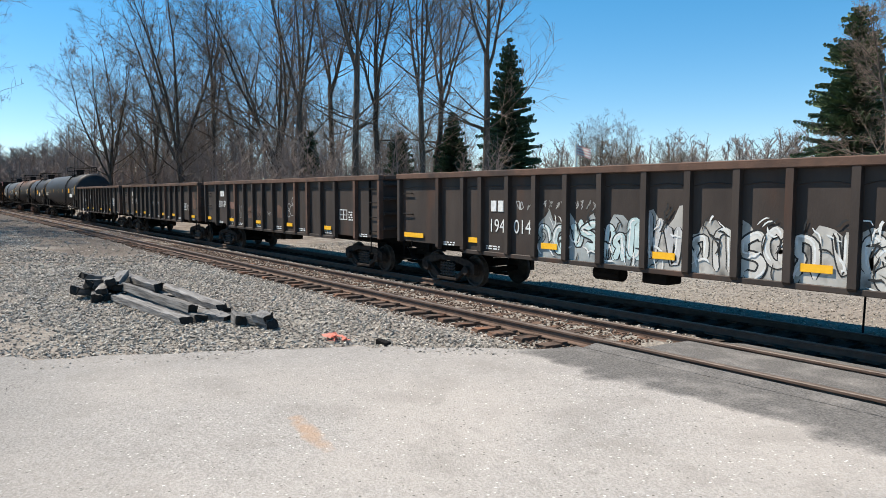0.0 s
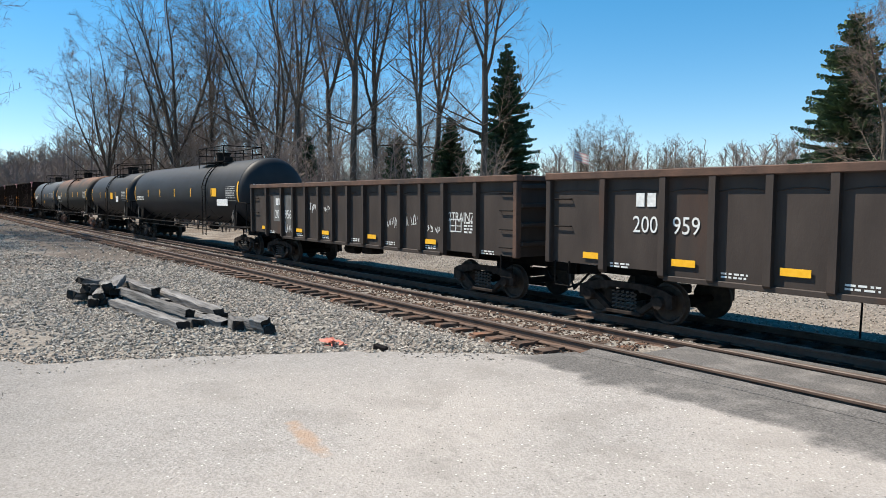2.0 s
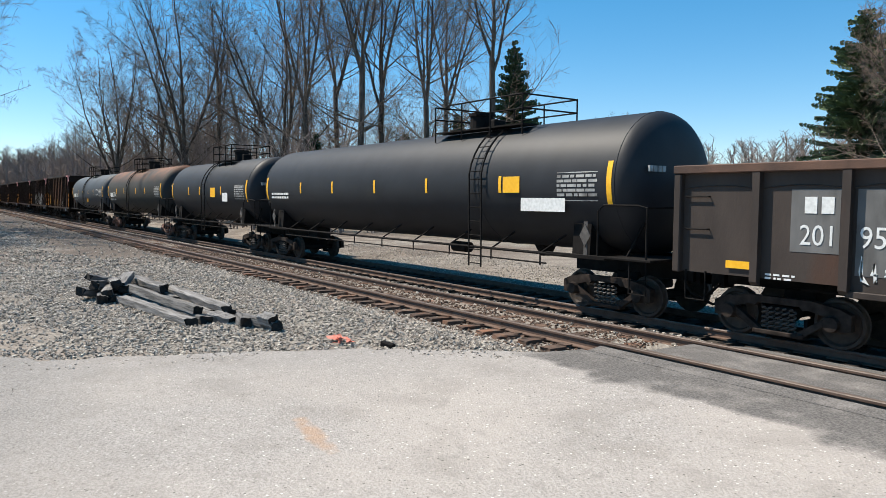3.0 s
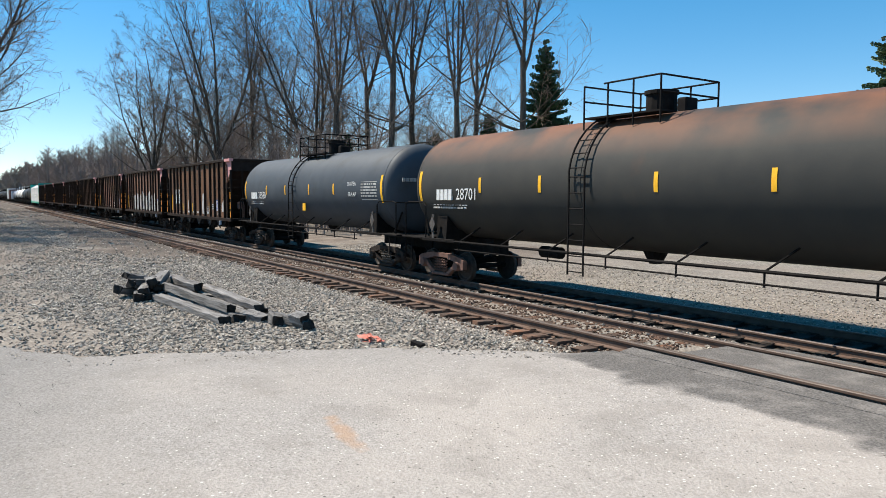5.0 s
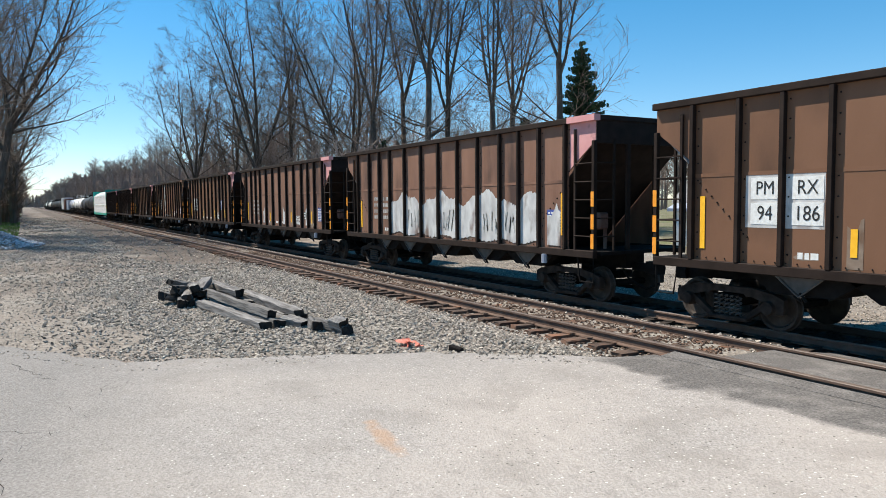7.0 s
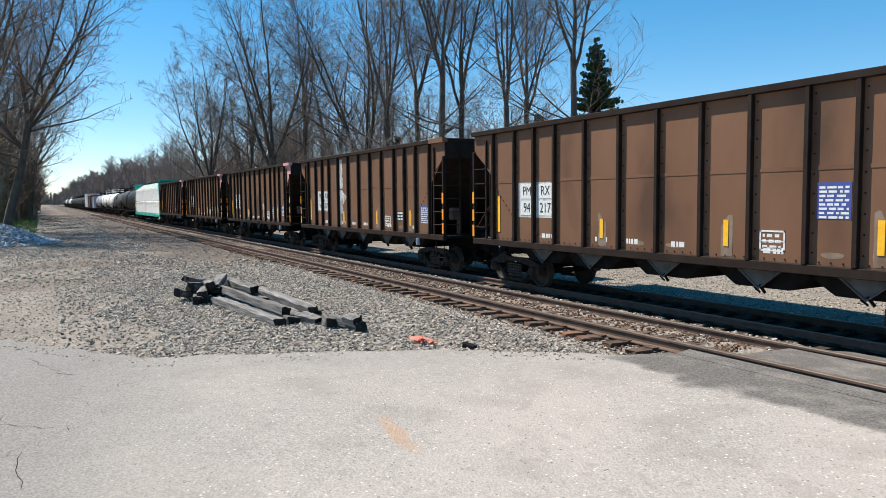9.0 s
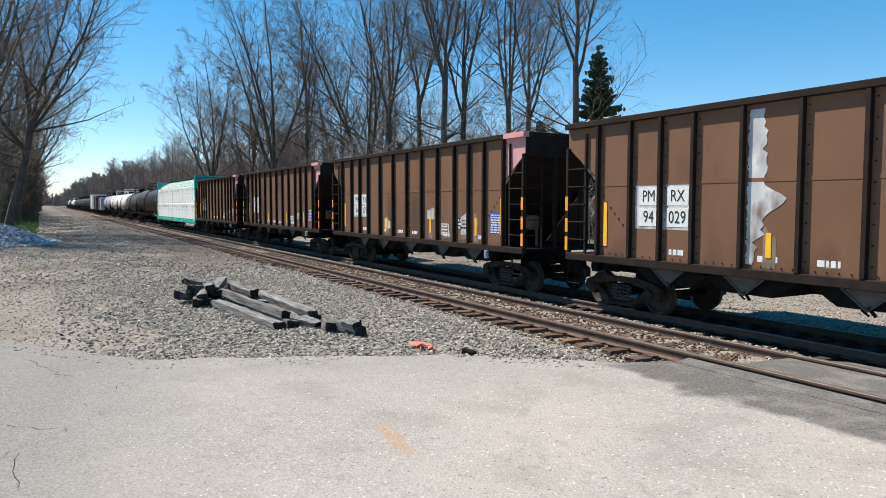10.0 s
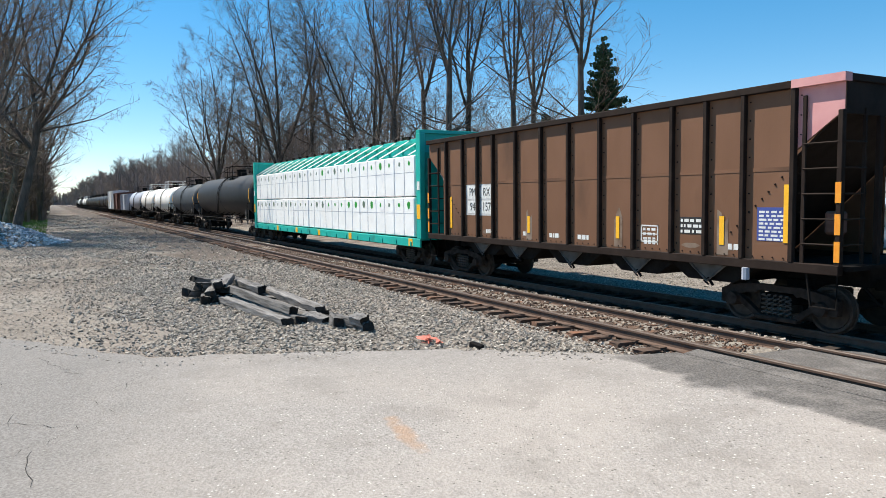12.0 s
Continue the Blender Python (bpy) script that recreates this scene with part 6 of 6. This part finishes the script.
for k, (x, y, z, ln, turn, tilt) in enumerate((
        (-14.35, 3.48, 0.24, 3.7, 6, 0), (-14.45, 3.76, 0.25, 3.8, 6, 0), (-14.6, 3.72, 0.43, 3.5, 6, 1), (-14.2, 4.08, 0.24, 3.1, 4, 0), (-14.9, 4.44, 0.25, 4.4, 0, 0),
        (-14.3, 4.3, 0.42, 3.2, 3, 1), (-16.9, 3.95, 0.52, 2.9, 1, -1), (-16.3, 4.12, 0.30, 2.6, 1, 0), (-14.8, 4.2, 0.26, 3.4, 2, 0),
        (-16.8, 3.02, 0.25, 1.3, -10, 0), (-16.9, 3.28, 0.25, 1.4, -14, 0), (-16.8, 3.52, 0.26, 1.3, -6, 0), (-16.8, 3.18, 0.42, 1.2, -16, 2), (-16.9, 3.42, 0.45, 1.2, -4, -3),
        (-17.3, 3.0, 0.3, 1.2, -40, -9), (-17.5, 3.25, 0.34, 1.5, -30, -11), (-17.4, 3.45, 0.42, 1.5, -48, -8), (-17.6, 3.6, 0.5, 1.8, -18, -6),
        (-16.75, 3.28, 0.6, 1.1, -8, -3), (-16.9, 3.5, 0.6, 1.2, -22, 5), (-17.9, 3.45, 0.5, 1.3, -62, -14),
        (-12.2, 4.5, 0.25, 0.7, -12, 0), (-11.9, 4.62, 0.26, 0.6, 24, 6), (-11.55, 4.7, 0.23, 0.6, 8, 0), (-11.45, 4.66, 0.36, 0.35, 14, 2), (-12.6, 4.25, 0.25, 0.5, 30, 4))):
    timber(x, y, 0.17 + (z - 0.17) * 0.86, ln, turn, tilt, k + 1, 0.21 + 0.03 * math.sin(k * 2.1), 0.16 + 0.02 * math.sin(k * 3.7), 14 * math.sin(k * 5.3))
g = Geo()
rb = random.Random(6)
for k in range(9):
    a, b = rb.uniform(-0.3, 0.3), rb.uniform(-0.12, 0.12)
    g.add([(a + rb.uniform(-0.16, 0.16), b + rb.uniform(-0.1, 0.1), rb.uniform(0.0, 0.09)) for _ in range(5)], [(0, 1, 2), (0, 2, 3), (0, 3, 4), (0, 4, 1)])
lone("plastic_scrap", g, "red_bag", "crumpled faded red plastic scrap on gravel", "litter").location = (-9.75, 5.15, 0.17)
lone("wood_scrap", Geo().box(-0.12, 0.12, -0.05, 0.05, -0.04, 0.06, 0.015), "steel", "small dark chunk of wood on gravel", "litter").matrix_world = pose(-9.05, 5.6, 0.17, 0, 8, 20)


# ---- loose stones ----
def inside(poly, x, y):
    hit = np.zeros(len(x), bool)
    for (x0, y0), (x1, y1) in zip(poly, poly[1:] + poly[:1]):
        c = ((y0 > y) != (y1 > y)) & (x < (x1 - x0) * (y - y0) / (y1 - y0 + 1e-12) + x0)
        hit ^= c
    return hit


def stones(name, label, mat, x0, x1, y0, y1, count, r0, r1, seed, keep_off_lot=True, only=None, bare=None, lift=0.0):
    rs = np.random.default_rng(seed)
    x, y = rs.uniform(x0, x1, count), rs.uniform(y0, y1, count)
    ok = np.ones(count, bool)
    if keep_off_lot:
        ok &= ~inside(LOT, x, y)
    if only:
        ok &= only(x, y)
    if bare:
        ok &= ~bare(x, y) | (rs.random(count) < 0.12)
    x, y = x[ok], y[ok]
    n = len(x)
    z = np.array([ground_z(a, b) for a, b in zip(x, y)])
    base = np.array([(1, 0, 0), (-1, 0, 0), (0, 1, 0), (0, -1, 0), (0, 0, 1), (0, 0, -1), (0.62, 0.62, 0.55), (-0.62, 0.55, 0.6), (0.5, -0.65, 0.6)], float)
    faces = np.array([(0, 2, 6), (2, 4, 6), (4, 0, 6), (2, 1, 7), (1, 4, 7), (4, 2, 7), (0, 8, 3), (8, 0, 4), (8, 4, 3), (1, 3, 4), (2, 0, 5), (1, 2, 5), (3, 1, 5), (0, 3, 5)])
    v = base[None] * rs.uniform(0.65, 1.25, (n, 9, 1))
    size = rs.uniform(r0, r1, (n, 1)) * rs.uniform(0.7, 1.3, (n, 3)) * np.array([1, 1, 0.75])
    v = v * size[:, None, :]
    ang = rs.uniform(0, 6.28, n)
    tip = rs.uniform(-0.7, 0.7, n)
    c, s = np.cos(tip)[:, None], np.sin(tip)[:, None]
    v = np.stack([v[..., 0], v[..., 1] * c - v[..., 2] * s, v[..., 1] * s + v[..., 2] * c], -1)
    c, s = np.cos(ang)[:, None], np.sin(ang)[:, None]
    v = np.stack([v[..., 0] * c - v[..., 1] * s, v[..., 0] * s + v[..., 1] * c, v[..., 2]], -1)
    v += np.stack([x, y, z + lift + size[:, 2] * 0.35], -1)[:, None, :]
    f = faces[None] + (np.arange(n) * 9)[:, None, None]
    me = bpy.data.meshes.new(name)
    me.from_pydata(v.reshape(-1, 3), [], f.reshape(-1, 3))
    lone(name, me, mat, label, "gravel", kind="stuff")


stones("ballast_near", "loose grey ballast stones beside the empty track", "stone", -24, -6.9, 0.2, 7.7, 34000, 0.014, 0.036, 1, True, lambda x, y: (y > 1.15 - (x + 11) * 0.035 + 0.5 * np.sin(x * 1.3)) | (np.sin(x * 91 + y * 57) > 0.75))
stones("ballast_far", "loose grey ballast stones farther along the track", "stone", -66, -22, -2.0, 7.9, 24000, 0.022, 0.052, 2, True, lambda x, y: (y > 1.6 - (x + 24) * 0.03 + 0.6 * np.sin(x * 0.8)) | (np.sin(x * 91 + y * 57) > 0.8), lambda x, y: (x < -28) & (y > 4.2 + 0.5 * np.sin(x * 0.6)))
stones("ballast_distant", "loose grey stones far along the track", "stone", -150, -62, -2.5, 8.0, 9000, 0.05, 0.11, 12, False, lambda x, y: np.sin(x * 0.7 + y) + np.sin(y * 1.9 - x * 0.3) > -0.3, lambda x, y: y > 4.2)
stones("ballast_between", "grey ballast between the two tracks", "stone", -50, -3, 9.7, 11.5, 6500, 0.025, 0.055, 3, False, lambda x, y: (x < -6.8) | (y > 10.6))
stones("ballast_rusty", "rust-stained ballast stones at the sleeper ends", "stone_rust", -34, -7.0, 7.5, 10.3, 9000, 0.016, 0.036, 4)
stones("stone_heap", "heap of bluish crushed stone on the verge", "stone_blue", -53, -40, -9.5, 1.8, 8000, 0.05, 0.11, 5, False, lambda x, y: np.hypot(x - MOUND[0], (y - MOUND[1]) * 1.2) < 5.2)


stones("ballast_beyond", "grey ballast on the far side of the train's track", "stone", -34, 2, 14.6, 19.0, 13000, 0.012, 0.03, 8, False)
def lot_rim(x, y):
    near = inside(LOT, x, y) & ~inside(LOT, x - 0.55, y + 0.15)
    return near & (x < -7.3)


stones("edge_chips", "loose gravel scattered over the broken asphalt edge", "stone", -17, -7, -4, 7.6, 14000, 0.009, 0.022, 15, False, lot_rim, None, 0.03)
stones("loose_chips", "scattered stone chips on packed gravel", "stone", -45, -11, -8, 2.4, 26000, 0.009, 0.024, 7)


def verge_grass():
    rs = np.random.default_rng(21)
    n = 9000
    x, y = rs.uniform(-112, -62, n), rs.uniform(-10, -0.5, n)
    z = np.array([ground_z(a, b) for a, b in zip(x, y)])
    a, h = rs.uniform(0, 6.28, n), rs.uniform(0.08, 0.24, n)
    w = rs.uniform(0.03, 0.06, n)
    v = np.stack([np.stack([x - np.cos(a) * w, y - np.sin(a) * w, z], -1), np.stack([x + np.cos(a) * w, y + np.sin(a) * w, z], -1),
                  np.stack([x + rs.uniform(-0.08, 0.08, n), y + rs.uniform(-0.08, 0.08, n), z + h], -1)], 1)
    me = bpy.data.meshes.new("verge_grass")
    me.from_pydata(v.reshape(-1, 3), [], np.arange(3 * n).reshape(n, 3))
    lone("verge_grass", me, "grass_blade", "fresh green grass on the verge under bare trees", "grass", kind="stuff")


verge_grass()


# ---- what moves: the whole train, at one steady speed ----
SPEED = 20.2


def motions():
    for ob, mid in CARS:
        walk(ob, [(t, pose(mid + SPEED * t, TRACK_Y, 0)) for t in (0.0, 4.0, 8.0, 12.0)])
    for ob, mid, x in PACKS:
        walk(ob, [(t, pose(mid + x + SPEED * t, TRACK_Y, 0)) for t in (0.0, 4.0, 8.0, 12.0)])


motions()
